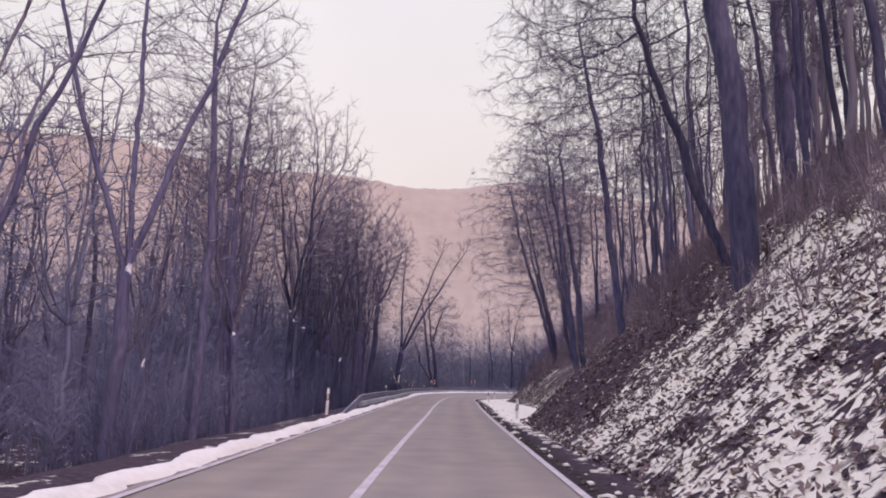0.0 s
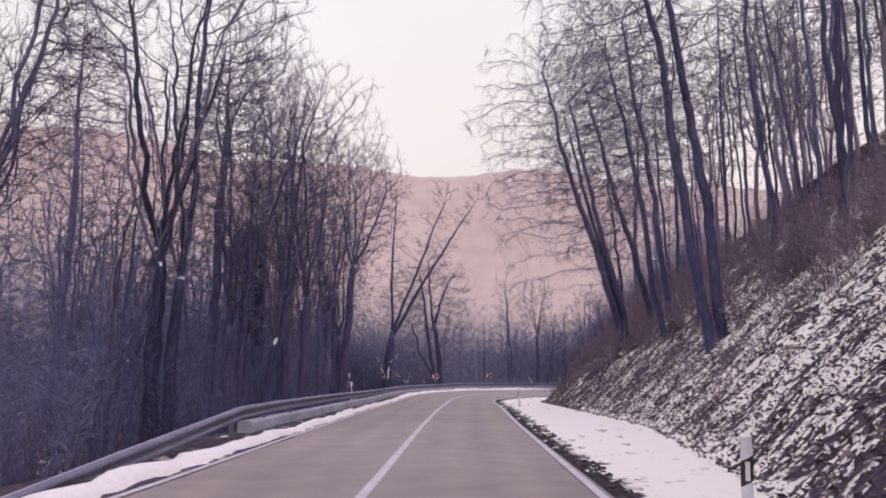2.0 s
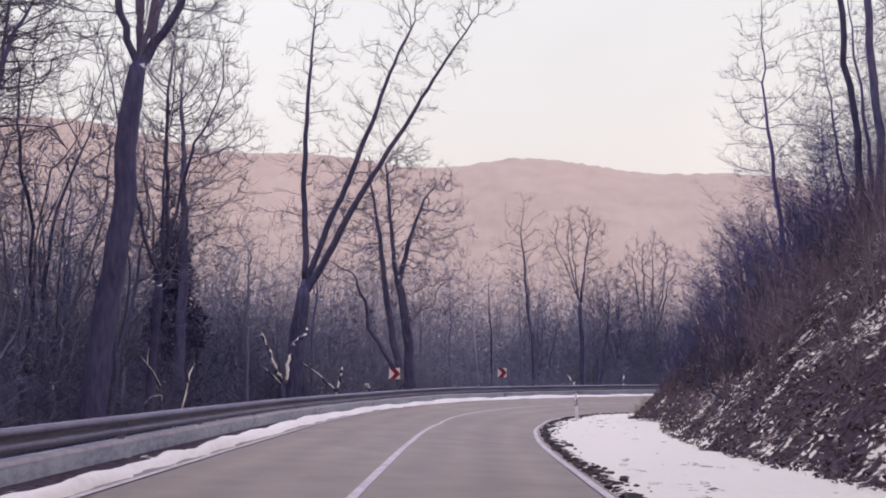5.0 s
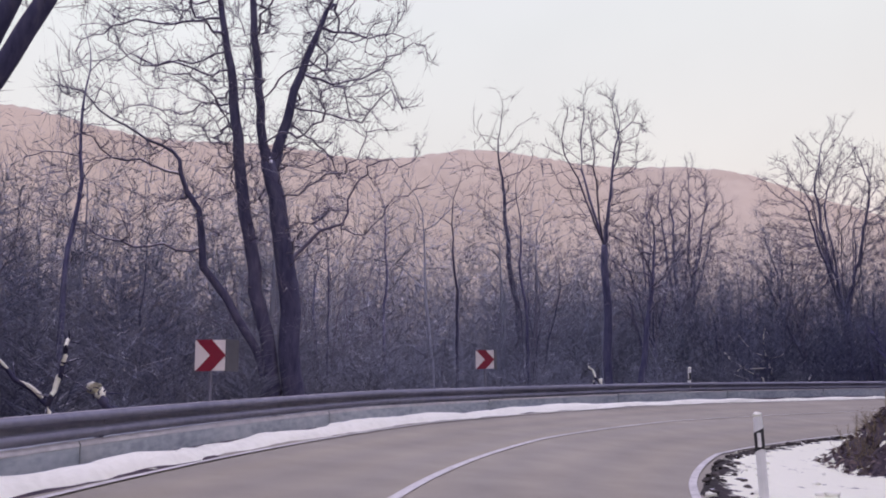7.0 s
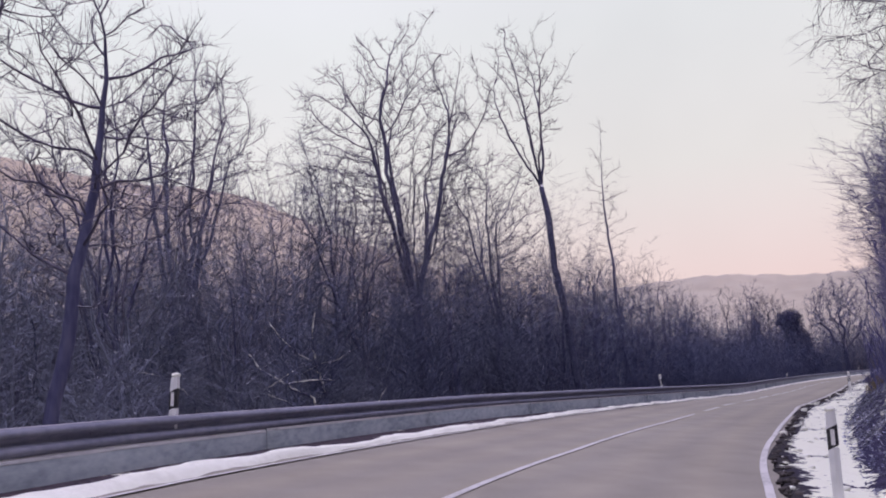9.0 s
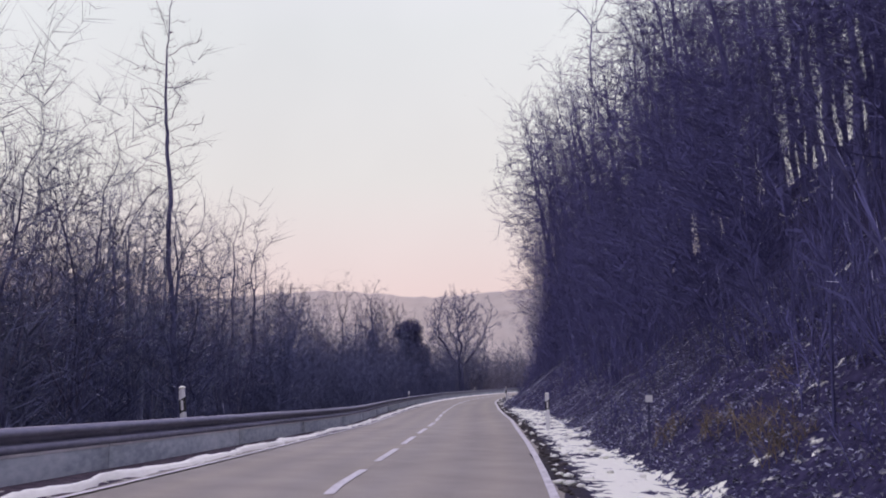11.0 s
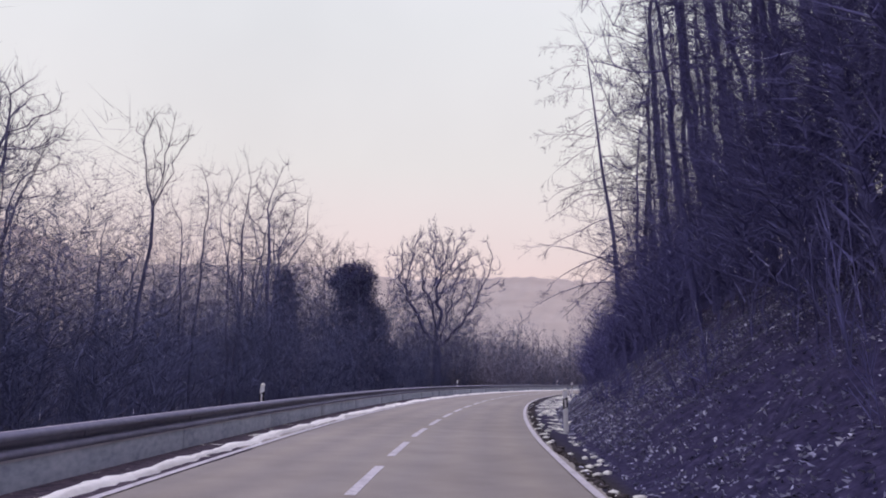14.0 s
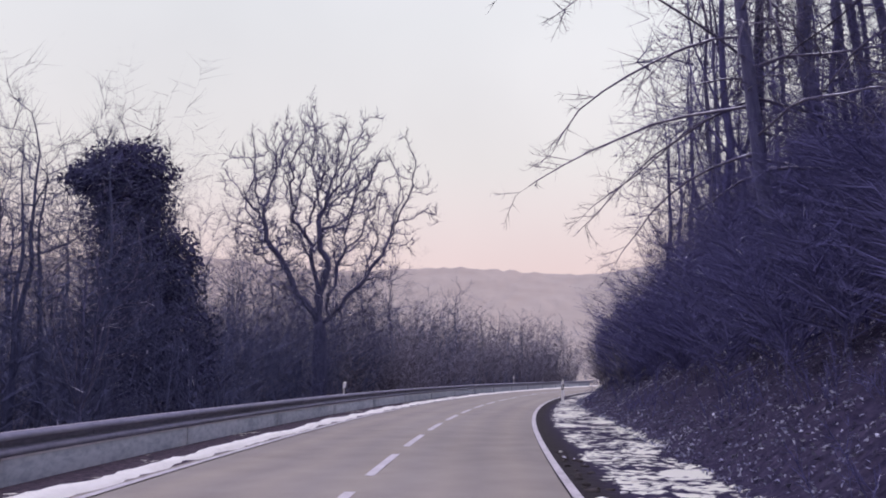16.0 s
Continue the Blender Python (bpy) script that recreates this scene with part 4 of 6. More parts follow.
# -- the trees that stand out, each grown for itself --
# across and up, in metres from the foot, along each stem of the alder
ALDER_STEMS = [[(0.1, -0.8), (-0.1, 3.0), (-0.35, 5.6), (-0.85, 8.0), (-1.3, 13.4), (-1.4, 14.6)], [(-0.15, -0.8), (-0.55, 2.0), (-1.0, 4.6), (-1.5, 8.2), (-2.15, 12.4), (-2.6, 14.0)],
               [(-0.5, -0.8), (-0.8, 2.2), (-1.7, 3.9), (-2.3, 4.7), (-2.45, 6.2), (-3.2, 7.6)], [(-0.65, 7.3), (-0.2, 9.2), (0.2, 10.6), (0.9, 12.6)], [(-0.55, 2.4), (-1.0, 3.25), (-2.0, 3.3), (-3.2, 3.75)], [(-0.25, 4.9), (0.6, 5.8), (1.8, 6.2)]]
HEROES = [
    # style, x, y, top and low end of the crown over the road, its half width, trunk radius, fork, seed, stems, lean, leaders, label
    # outside the bend
    ("alder", -2.6, 117.4, 15.2, 4.2, 4.5, 0.30, 12.0, 11, 1, (-1.9, 0.0), ALDER_STEMS, "bare multi-stemmed alder behind the guardrail in the bend"),
    ("limbs", -7.5, 108.6, 19.5, 9.0, 3.6, 0.46, 6.2, 12, 1, (2.1, 0.4), ((0.2, 0.0), (5.0, 0.3), (8.0, -0.3)), "bare forked tree with a thick leaning trunk"),
    ("oval", -12.2, 107.5, 17.5, 6.0, 3.0, 0.26, None, 13, 1, (-0.3, 0), (), "bare tall tree with snow on its branches"),
    ("dome", 8.5, 129.5, 14.0, 7.2, 2.3, 0.19, 7.0, 21, 1, (0.0, 0.0), (), "bare tree with a rounded upper crown"),
    ("oval", 9.4, 129.2, 9.0, 3.4, 2.7, 0.13, 7.0, 71, 1, (1.3, -0.6), (), "crooked bare tree leaning over the brush"),
    ("slim", 6.2, 136.6, 16.8, 6.5, 2.3, 0.17, None, 22, 1, (-1.5, 1.0), (), "slender pale bare tree with few branches"),
    ("dome", 16.3, 144.0, 14.3, 6.2, 3.2, 0.20, 5.0, 26, 2, (0.6, 0), (), "bare tree with a broad twiggy crown"),
    ("dome", 12.6, 138.0, 10.6, 3.4, 2.7, 0.15, 3.0, 74, 2, (0.0, 0), (), "bare multi-stemmed tree with low snowy branches"),
    ("dome", 25.2, 141.8, 15.6, 6.2, 3.9, 0.22, 4.8, 23, 2, (-0.7, 0.4), (), "bare multi-stemmed tree with a broad dense crown"),
    ("fan", 37.2, 145.9, 19.6, 11.2, 3.2, 0.21, 11.6, 28, 1, (-1.8, 1.3), (), "tall bare tree with a forked fan-shaped top"),
    ("slim", 49.8, 154.6, 18.8, 8.0, 1.7, 0.12, None, 25, 1, (-0.6, 0.4), (), "thin bare tree with an upright open top"),
    ("dome", 31.4, 144.6, 12.4, 4.8, 2.9, 0.17, 4.0, 27, 1, (-0.7, 0.4), (), "crooked bare tree leaning to the road"),
    ("dome", 20.6, 139.6, 9.8, 3.4, 2.8, 0.15, 2.6, 72, 2, (0.4, 0), (), "crooked bare tree with low branches"),
    # the valley wood before the bend
    ("dome", -9.3, 92.3, 20.2, 10.6, 3.8, 0.34, 10.0, 14, 1, (1.6, 0.0), (), "bare tree with a broad rounded crown of fine twigs"),
    ("dome", -14.2, 51.5, 19.0, 6.0, 4.4, 0.22, 6.0, 84, 2, (0.4, 0), (), "large bare tree with a broad twiggy crown in the valley wood"),
    ("dome", -11.6, 60.6, 22.0, 7.5, 5.4, 0.28, 6.5, 15, 3, (0.4, 0), (), "large bare tree of three close trunks with a domed crown"),
    ("dome", -9.4, 75.0, 19.5, 7.0, 4.2, 0.26, 6.0, 19, 2, (0.3, 0), (), "large bare tree with a dense domed crown"),
    ("dome", -9.3, 84.0, 17.8, 6.0, 3.4, 0.22, 6.0, 20, 2, (0.2, 0), (), "large bare tree with a dense twiggy crown"),
    ("dome", -10.6, 67.6, 18.0, 6.0, 3.6, 0.20, 5.0, 81, 2, (0.2, 0), (), "bare tree with a dense twiggy crown in the valley wood"),
    ("dome", -10.8, 100.8, 16.5, 5.0, 3.2, 0.19, 5.0, 82, 1, (0.2, 0), (), "bare tree with a rounded crown before the bend"),
    ("dome", -14.6, 94.0, 18.0, 5.0, 3.8, 0.20, 5.0, 83, 2, (0.0, 0), (), "bare tree with a dense twiggy crown in the valley wood"),
    ("oval", -20.0, 70.0, 22.0, 7.0, 3.0, 0.24, None, 61, 1, (0.2, 0), (), "thick dark bare trunk in the valley wood"),
    ("oval", -13.0, 71.4, 22.0, 8.0, 2.8, 0.27, None, 62, 1, (0.6, 0), (), "thick dark bare trunk in the valley wood"),
    ("oval", -18.3, 100.9, 22.0, 8.0, 3.2, 0.24, None, 63, 2, (0.0, 0), (), "thick dark bare trunk in the valley wood"),
    ("oval", -13.0, 86.5, 22.0, 8.0, 2.8, 0.23, None, 64, 1, (0.6, 0), (), "thick dark bare trunk in the valley wood"),
    ("oval", -11.0, 79.5, 21.0, 8.5, 2.4, 0.22, None, 16, 1, (0.5, 0), (), "slim bare tree beside the guardrail"),
    ("limbs", -8.4, 21.4, 16.5, 5.0, 3.0, 0.20, 4.2, 17, 1, (-0.2, 0.0), ((3.6, 1.1), (-3.6, 0.0), (-1.0, 2.6)), "bare forked tree with spreading snowy limbs"),
    ("oval", -9.6, 31.5, 20.0, 6.0, 3.2, 0.20, None, 18, 1, (0.0, 0), (), "tall bare tree with long side branches"),
    ("oval", -11.8, 43.0, 20.0, 7.0, 3.4, 0.22, None, 75, 2, (0.3, 0), (), "tall bare tree with a twiggy crown in the valley wood"),
    # along the valley road
    ("slim", 57.9, 158.8, 11.6, 4.0, 1.5, 0.08, None, 65, 2, (0.2, 0), (), "young bare tree rising above the brush"),
    ("slim", 63.3, 162.6, 11.2, 4.0, 1.5, 0.08, None, 66, 2, (0.0, 0), (), "young bare tree rising above the brush"),
    ("oak", 136.1, 189.3, 15.4, 4.4, 5.2, 0.42, 4.0, 29, 1, (-0.4, 0.2), ((-1.3, 2.6), (-0.5, 1.0), (0.6, -1.2), (1.4, -2.8), (0.4, 0.3)), "old bare oak with gnarled spreading limbs"),
    ("fan", 88.1, 175.8, 11.2, 7.6, 1.7, 0.17, 7.4, 30, 1, (0.9, -0.5), (), "bare crooked tree with a small rounded crown"),
    ("dome", 81.4, 175.8, 11.0, 6.2, 2.3, 0.19, 5.0, 31, 1, (0.8, -0.3), (), "bare round-crowned tree above the brush"),
    ("dome", 84.6, 178.6, 10.9, 5.6, 2.2, 0.17, 4.6, 42, 1, (0.0, 0), (), "bare round-crowned tree above the brush"),
    ("slim", 93.0, 177.6, 11.0, 3.2, 1.7, 0.11, None, 43, 2, (0.0, 0), (), "slim upright bare tree above the brush"),
    ("slim", 97.6, 179.4, 11.8, 3.2, 1.8, 0.12, None, 44, 2, (0.0, 0), (), "slim upright bare tree above the brush"),
    ("oval", 103.4, 181.6, 13.6, 4.0, 2.1, 0.15, None, 45, 2, (-0.6, 0.4), (), "bare tree with ascending branches above the brush"),
    ("oval", 107.8, 184.6, 12.0, 4.0, 2.0, 0.14, None, 46, 2, (0.2, 0), (), "bare tree with ascending branches above the brush"),
    ("dome", 131.8, 199.2, 14.5, 5.0, 3.4, 0.22, 4.0, 32, 1, (0.0, 0), (), "bare tree with an open crown"),
    # the wooded slope
    ("oval", 7.3, 21.2, 27.0, 12.0, 3.0, 0.36, None, 33, 1, (-2.6, 0.0), (), "thick dark tree trunk leaning over the snowy slope"),
    ("oval", 10.8, 27.0, 27.0, 12.0, 3.0, 0.24, None, 34, 1, (-0.5, 0.0), (), "tall straight dark tree on the slope"),
    ("arch", 9.6, 78.0, 24.0, 7.0, 5.8, 0.21, None, 35, 3, (-5.8, 0.4), (), "tall bare beech leaning over the road from the slope"),
    ("arch", 11.4, 79.8, 24.0, 9.0, 4.6, 0.19, None, 36, 1, (-5.4, 0.0), (), "tall bare beech leaning over the road from the slope"),
    ("arch", 9.6, 69.0, 23.0, 9.0, 4.0, 0.16, None, 37, 2, (-3.0, 0.3), (), "bare beech leaning over the road with long fine branches"),
    ("arch", 8.4, 57.0, 22.0, 8.0, 4.4, 0.20, None, 38, 2, (-2.6, 0.3), (), "bare beech leaning over the road with long fine branches"),
    ("arch", 7.8, 39.0, 22.0, 8.5, 4.6, 0.20, None, 76, 1, (-2.8, 0.3), (), "bare beech leaning over the road with long fine branches"),
    ("arch", 8.6, 25.5, 17.5, 8.6, 4.8, 0.16, None, 77, 1, (-4.6, 0.2), (), "bare beech bough reaching over the road"),
    ("arch", 30.6, 122.0, 15.0, 6.5, 3.6, 0.12, None, 78, 1, (-2.2, 1.8), (), "bare beech reaching over the road inside the bend"),
    ("oval", 121.5, 165.0, 24.0, 8.0, 2.8, 0.24, None, 41, 1, (-0.6, 0.6), (), "tall dark bare tree on the slope"),
]
for style, x, y, top, low, half, r, fork, seed, stems, lean, leaders, label in HEROES:
    s, o, z = ground_at(x, y)
    ms = tree_meshes("tree", seed, top - z, low - z, half, r, fork - z if fork else None, stems, lean, leaders, style,
                     skin=bark if style == "oak" else None, density=0.35 if style == "slim" else 1.5 if style == "alder" else 0.7 if style in ("fan", "limbs") else 1.0, tip=0.020 if style == "oak" else 0.0115 if style in ("dome", "fan", "alder") else 0.0095, twigs=3 if style in ("slim", "fan", "limbs") else 4, twig_len=(0.3, 0.9) if style in ("arch", "slim") else (0.25, 0.7))
    plant(ms, x, y, z - 0.15, 0, 1, label)
for x, y, top, r, seed, lean in ((118.2, 166.0, 25.0, 0.20, 39, (-0.10, 0.07)), (125.5, 166.8, 26.0, 0.22, 40, (-0.06, 0.05)), (112.6, 162.4, 23.0, 0.20, 47, (-0.08, 0.06))):
    s, o, z = ground_at(x, y)
    plant(larch_meshes(seed, top - z, r, lean), x, y, z - 0.15, 0, 1, "bare larch with drooping horizontal branches", name="larch")


# -- ivy-clad trees --
def ivy_tree(x, y, top, lobes, seed, label):
    s, o, z = ground_at(x, y)
    rng = np.random.default_rng(seed)
    tm = tree_meshes("ivy_tree", seed, top - z + 1.6, 3.0, 2.2, 0.24, None, 2, style="oval", density=0.6)
    ob = plant(tm, x, y, z - 0.15, 0, 1, label, "tree", name="ivy_tree")
    vs, fs, k = [], [], 0
    for lx, ly, lz, rx, rz, count in lobes:
        count = int(count * 2.4)
        d = unit(rng.normal(0, 1, (count, 3)))
        rr = rng.uniform(0.55, 1.06, (count, 1)) * (1 + 0.22 * np.sin(d[:, :1] * 5 + lx) * np.sin(d[:, 2:] * 6 + lz))
        c = d * rr * [rx, rx, rz] + [lx, ly, lz - z]
        u = unit(np.cross(d + rng.normal(0, 0.5, d.shape), rng.normal(0, 1, d.shape)))
        w = unit(np.cross(u, d + rng.normal(0, 0.4, d.shape)))
        size = rng.uniform(0.045, 0.095, (count, 1))
        quad = np.stack([c - u * size, c - w * size * 0.8, c + u * size, c + w * size * 0.8], 1)
        quad[:, 2] += d * 0.04
        vs.append(quad.reshape(-1, 3))
        fs.append(np.arange(count * 4).reshape(-1, 4) + k)
        k += count * 4
    me = mesh_from("ivy", np.concatenate(vs), np.concatenate(fs), ivy_leaf)
    part_mesh("ivy", me, ob, "dense dark green ivy")


ivy_tree(121.8, 189.0, 10.3, [(-0.1, 0, 8.9, 1.8, 1.3, 2200), (0.1, 0, 7.7, 1.6, 1.5, 1800), (0.3, 0, 6.2, 1.6, 2.2, 2600), (0.3, 0, 3.2, 1.7, 3.0, 2800), (1.7, -0.8, 5.2, 1.2, 1.9, 1800), (2.2, -0.8, 2.2, 1.6, 2.6, 2400), (-1.6, 0.4, 8.4, 0.9, 0.6, 600)], 51, "tree wrapped in dark ivy with a bulky leaning head")
ivy_tree(112.2, 188.3, 9.5, [(0, 0, 7.0, 0.7, 1.6, 1000), (0.2, 0, 4.4, 1.2, 2.4, 2000), (0.2, 0, 1.2, 1.5, 2.4, 2000)], 52, "slim tree wrapped in dark ivy")
ivy_tree(-14.9, 85.6, 13.0, [(0, 0, 10.4, 1.4, 1.8, 1500), (0.1, 0, 7.2, 1.2, 2.6, 1500), (0.1, 0, 3.0, 1.3, 3.2, 1600)], 55, "tree wrapped in dark ivy in the valley wood")
ivy_tree(-13.4, 109.9, 10.0, [(0, 0, 7.2, 1.0, 2.2, 1500), (0.2, 0, 3.6, 1.5, 2.8, 2200), (0.0, 0, 0.4, 1.8, 2.6, 2000)], 54, "tree wrapped in dark ivy behind the guardrail")

# -- woods: a few grown shapes, planted many times --
rng_w = np.random.default_rng(77)
POLES = [tree_meshes("pole", 100 + k, 17.0 + k % 3, 6.5 + k % 2, 2.3, 0.12 + 0.02 * (k % 4), None, 1, (0.4 * (k % 3) - 0.4, 0.3), (), "oval", density=0.22, step=0.55, twigs=3, twig_len=(0.3, 0.9)) for k in range(7)]
FORKS = [tree_meshes("forked", 120 + k, 14.0, 4.6, 3.4, 0.17, 3.0 + k % 2, 1 + k % 2, (0.6, 0.2), (), "dome", density=0.4, step=0.5, twigs=3, twig_len=(0.3, 0.9)) for k in range(4)]
THICK = [tree_meshes("thick", 140 + k, 13.0, 1.0, 2.3, 0.11, None, 1, (0, 0), (), "oval", density=0.6, step=0.5, skin=thicket_bark, twigs=5) for k in range(5)]


def scatter(count, s_range, o_range, gap, shapes, size, label, group, name, tilt=0.0, skip=None):
    done, tries = [], 0
    while len(done) < count and tries < count * 30:
        tries += 1
        s = rng_w.uniform(*s_range)
        lo, hi = o_range(s) if callable(o_range) else o_range
        o = lo + (hi - lo) * rng_w.uniform() ** 1.25
        x, y = (float(v) for v in plane_xy(s, o))
        if any((x - a) ** 2 + (y - b) ** 2 < gap * gap for a, b in done) or (skip and skip(s, o, x, y)):
            continue
        done.append((x, y))
        z = float(ground_z(s, o)) - 0.2
        h = float(np.interp(s, RS, RH))
        k = rng_w.uniform(*size)
        ob = plant(shapes[rng_w.integers(len(shapes))], x, y, z, 0, k, label, "tree", group, name)
        lean = rng_w.normal(0, 2.0), rng_w.normal(0, 2.0) + tilt
        # leaning towards the road
        ob.matrix_basis = pose(x, y, z, 0, 0, -math.degrees(h)) @ pose(0, 0, 0, lean[0], lean[1], 0) @ pose(0, 0, 0, 0, 0, rng_w.uniform(0, 360)) @ Matrix.Diagonal((k, k, k * rng_w.uniform(0.9, 1.1), 1))


hero_xy = np.array([(h[1], h[2]) for h in HEROES])
near_hero = lambda s, o, x, y: bool((((hero_xy - (x, y)) ** 2).sum(1) < 5.0).any())
scatter(28, (-10, 104), lambda s: (-11.5, -28), 2.6, POLES, (0.9, 1.25), "slim bare tree in the dark valley wood", "valley wood trees", "tree", skip=near_hero)
scatter(28, (-5, 100), lambda s: (-9.8, -24), 2.8, FORKS, (1.0, 1.45), "bare forked tree in the dark valley wood", "valley wood trees", "tree", skip=near_hero)
scatter(52, (104, 185), lambda s: (-10.0, -24), 2.2, FORKS + POLES[:1], (0.5, 0.76), "small bare forked tree in the valley", "valley wood trees", "tree", skip=near_hero)
scatter(24, (160, 245), lambda s: (-10.5, -26), 2.4, FORKS + POLES[:2], (0.42, 0.66), "small bare tree beyond the guardrail", "valley wood trees", "tree", skip=near_hero)
scatter(12, (245, 330), lambda s: (-10.5, -30), 2.6, FORKS + POLES[:3], (0.5, 0.7), "small bare tree beyond the guardrail", "valley wood trees", "tree", skip=near_hero)
scatter(62, (-8, 105), lambda s: (slope_foot(s) + 5.6, slope_foot(s) + 22), 1.9, POLES, (0.95, 1.3), "tall straight bare tree on the leaf-strewn slope", "slope wood trees", "tree", tilt=-3.5, skip=near_hero)
scatter(24, (6, 64), lambda s: (slope_foot(s) + 6.5, slope_foot(s) + 20), 1.9, POLES, (0.95, 1.3), "tall straight bare tree on the leaf-strewn slope", "slope wood trees", "tree", tilt=-3.5, skip=near_hero)
scatter(14, (108, 150), lambda s: (slope_foot(s) + 5.0, slope_foot(s) + 16), 2.2, THICK, (0.7, 1.1), "bare tree on the inner slope of the bend", "slope wood trees", "tree", tilt=-3.5)
scatter(24, (148, 218), lambda s: (slope_foot(s) + 5.0, slope_foot(s) + 17), 1.8, THICK, (1.0, 1.55), "dense twiggy bare tree in the dark thicket", "thicket trees", "tree", tilt=-8, skip=near_hero)
scatter(12, (194, 217), lambda s: (slope_foot(s) + 4.2, slope_foot(s) + 9), 1.5, THICK, (1.2, 1.5), "dense twiggy bare tree in the dark thicket", "thicket trees", "tree", tilt=-8)
scatter(13, (214, 246), lambda s: (slope_foot(s) + 4.5, slope_foot(s) + 13), 1.8, POLES, (1.0, 1.4), "tall thin bare tree above the dark thicket", "slope wood trees", "tree", tilt=-4.0, skip=near_hero)
scatter(16, (222, 285), lambda s: (slope_foot(s) + 6, slope_foot(s) + 17), 2.2, POLES, (1.0, 1.35), "tall thin bare tree above the dark thicket", "slope wood trees", "tree", tilt=-3.0, skip=near_hero)


# -- undergrowth: nobody could count the stems --
def bush(seed, height, stems=11, twigs=15):
    rng = np.random.default_rng(seed)
    start = np.c_[rng.normal(0, 0.35, (stems, 2)), np.full(stems, -0.3)]
    way = np.c_[rng.normal(0, 0.4, (stems, 2)), np.ones(stems)]
    ln = height * rng.uniform(0.6, 1.1, stems)
    p = shoots(rng, start, way, ln, 4, 0.02, 0.12)
    r = taper(rng.uniform(0.007, 0.016, stems), 4, 0.35)
    out = [tubes(p, r, 3)]
    st, wy, l2, r2 = side_shoots(rng, p, r, ln, twigs, 0.2, 1.0, (20, 55), 0.5)
    q = shoots(rng, st, wy, l2, 2, 0.02, 0.15)
    out.append(slivers(q, np.maximum(taper(r2 * 0.6, 2, 0.4), 0.007)))
    return joined(out)


def undergrowth(name, label, count, s_range, o_range, height, mat, seed, power=1.0):
    rng = np.random.default_rng(seed)
    shapes = [bush(seed * 10 + k, 1.0) for k in range(6)]
    out = []
    for _ in range(count):
        s = rng.uniform(*s_range)
        lo, hi = o_range(s)
        o = lo + (hi - lo) * rng.uniform() ** power
        x, y = plane_xy(s, o)
        z = float(ground_z(s, o))
        v, f = shapes[rng.integers(6)]
        a, k = rng.uniform(0, 6.28), rng.uniform(*height)
        c, sn = math.cos(a), math.sin(a)
        w = np.stack([(v[:, 0] * c - v[:, 1] * sn) * 0.7 * k ** 0.7, (v[:, 0] * sn + v[:, 1] * c) * 0.7 * k ** 0.7, v[:, 2] * k], -1) + [float(x), float(y), z]
        out.append((w, f))
    v, f = joined(out)
    tagged(new(name, mesh_from(name, v, f, mat)), label, "undergrowth", kind="stuff")


undergrowth("slope_brush", "reddish brown leafless brush on the snowy slope", 230, (-4, 112), lambda s: (slope_foot(s) + 3.0, slope_foot(s) + 12), (1.2, 3.2), brush_bark, 5, 1.2)
undergrowth("slope_bramble", "low reddish bramble on the snowy slope", 130, (48, 112), lambda s: (slope_foot(s) + 0.7, slope_foot(s) + 6), (0.5, 1.7), brush_bark, 15)
undergrowth("dry_grass", "tufts of dry beige grass on the inner bank", 60, (109, 126), lambda s: (slope_foot(s) + 0.1, slope_foot(s) + 2.4), (0.25, 0.6), dry_grass, 16)
undergrowth("grass_tuft", "tuft of dry beige grass on the dark bank", 9, (150, 156), lambda s: (slope_foot(s) + 0.5, slope_foot(s) + 2.0), (0.35, 0.7), dry_grass, 17)
undergrowth("bend_brush", "dark leafless brush on the slope before the bend", 60, (92, 111), lambda s: (slope_foot(s) + 1.6, slope_foot(s) + 9), (1.2, 3.6), twig_bark, 6)
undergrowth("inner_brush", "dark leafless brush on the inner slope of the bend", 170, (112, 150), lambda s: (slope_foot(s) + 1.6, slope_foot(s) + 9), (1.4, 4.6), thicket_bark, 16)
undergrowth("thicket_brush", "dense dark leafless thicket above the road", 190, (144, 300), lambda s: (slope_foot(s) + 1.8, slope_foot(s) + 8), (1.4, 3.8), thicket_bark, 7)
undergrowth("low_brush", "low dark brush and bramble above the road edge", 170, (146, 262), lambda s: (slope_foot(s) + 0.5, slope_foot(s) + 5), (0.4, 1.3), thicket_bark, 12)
undergrowth("valley_brush", "dark leafless brush below the road edge", 75, (-10, 92), lambda s: (min(-6.6, float(wall_face(s)) - 1.6), -14), (1.4, 3.8), slate_bark, 8)
undergrowth("rail_brush", "dark leafless brush beyond the guardrail", 85, (138, 330), lambda s: (min(-7.4, float(wall_face(s)) - 1.6), -14), (1.4, 3.8), slate_bark, 18)


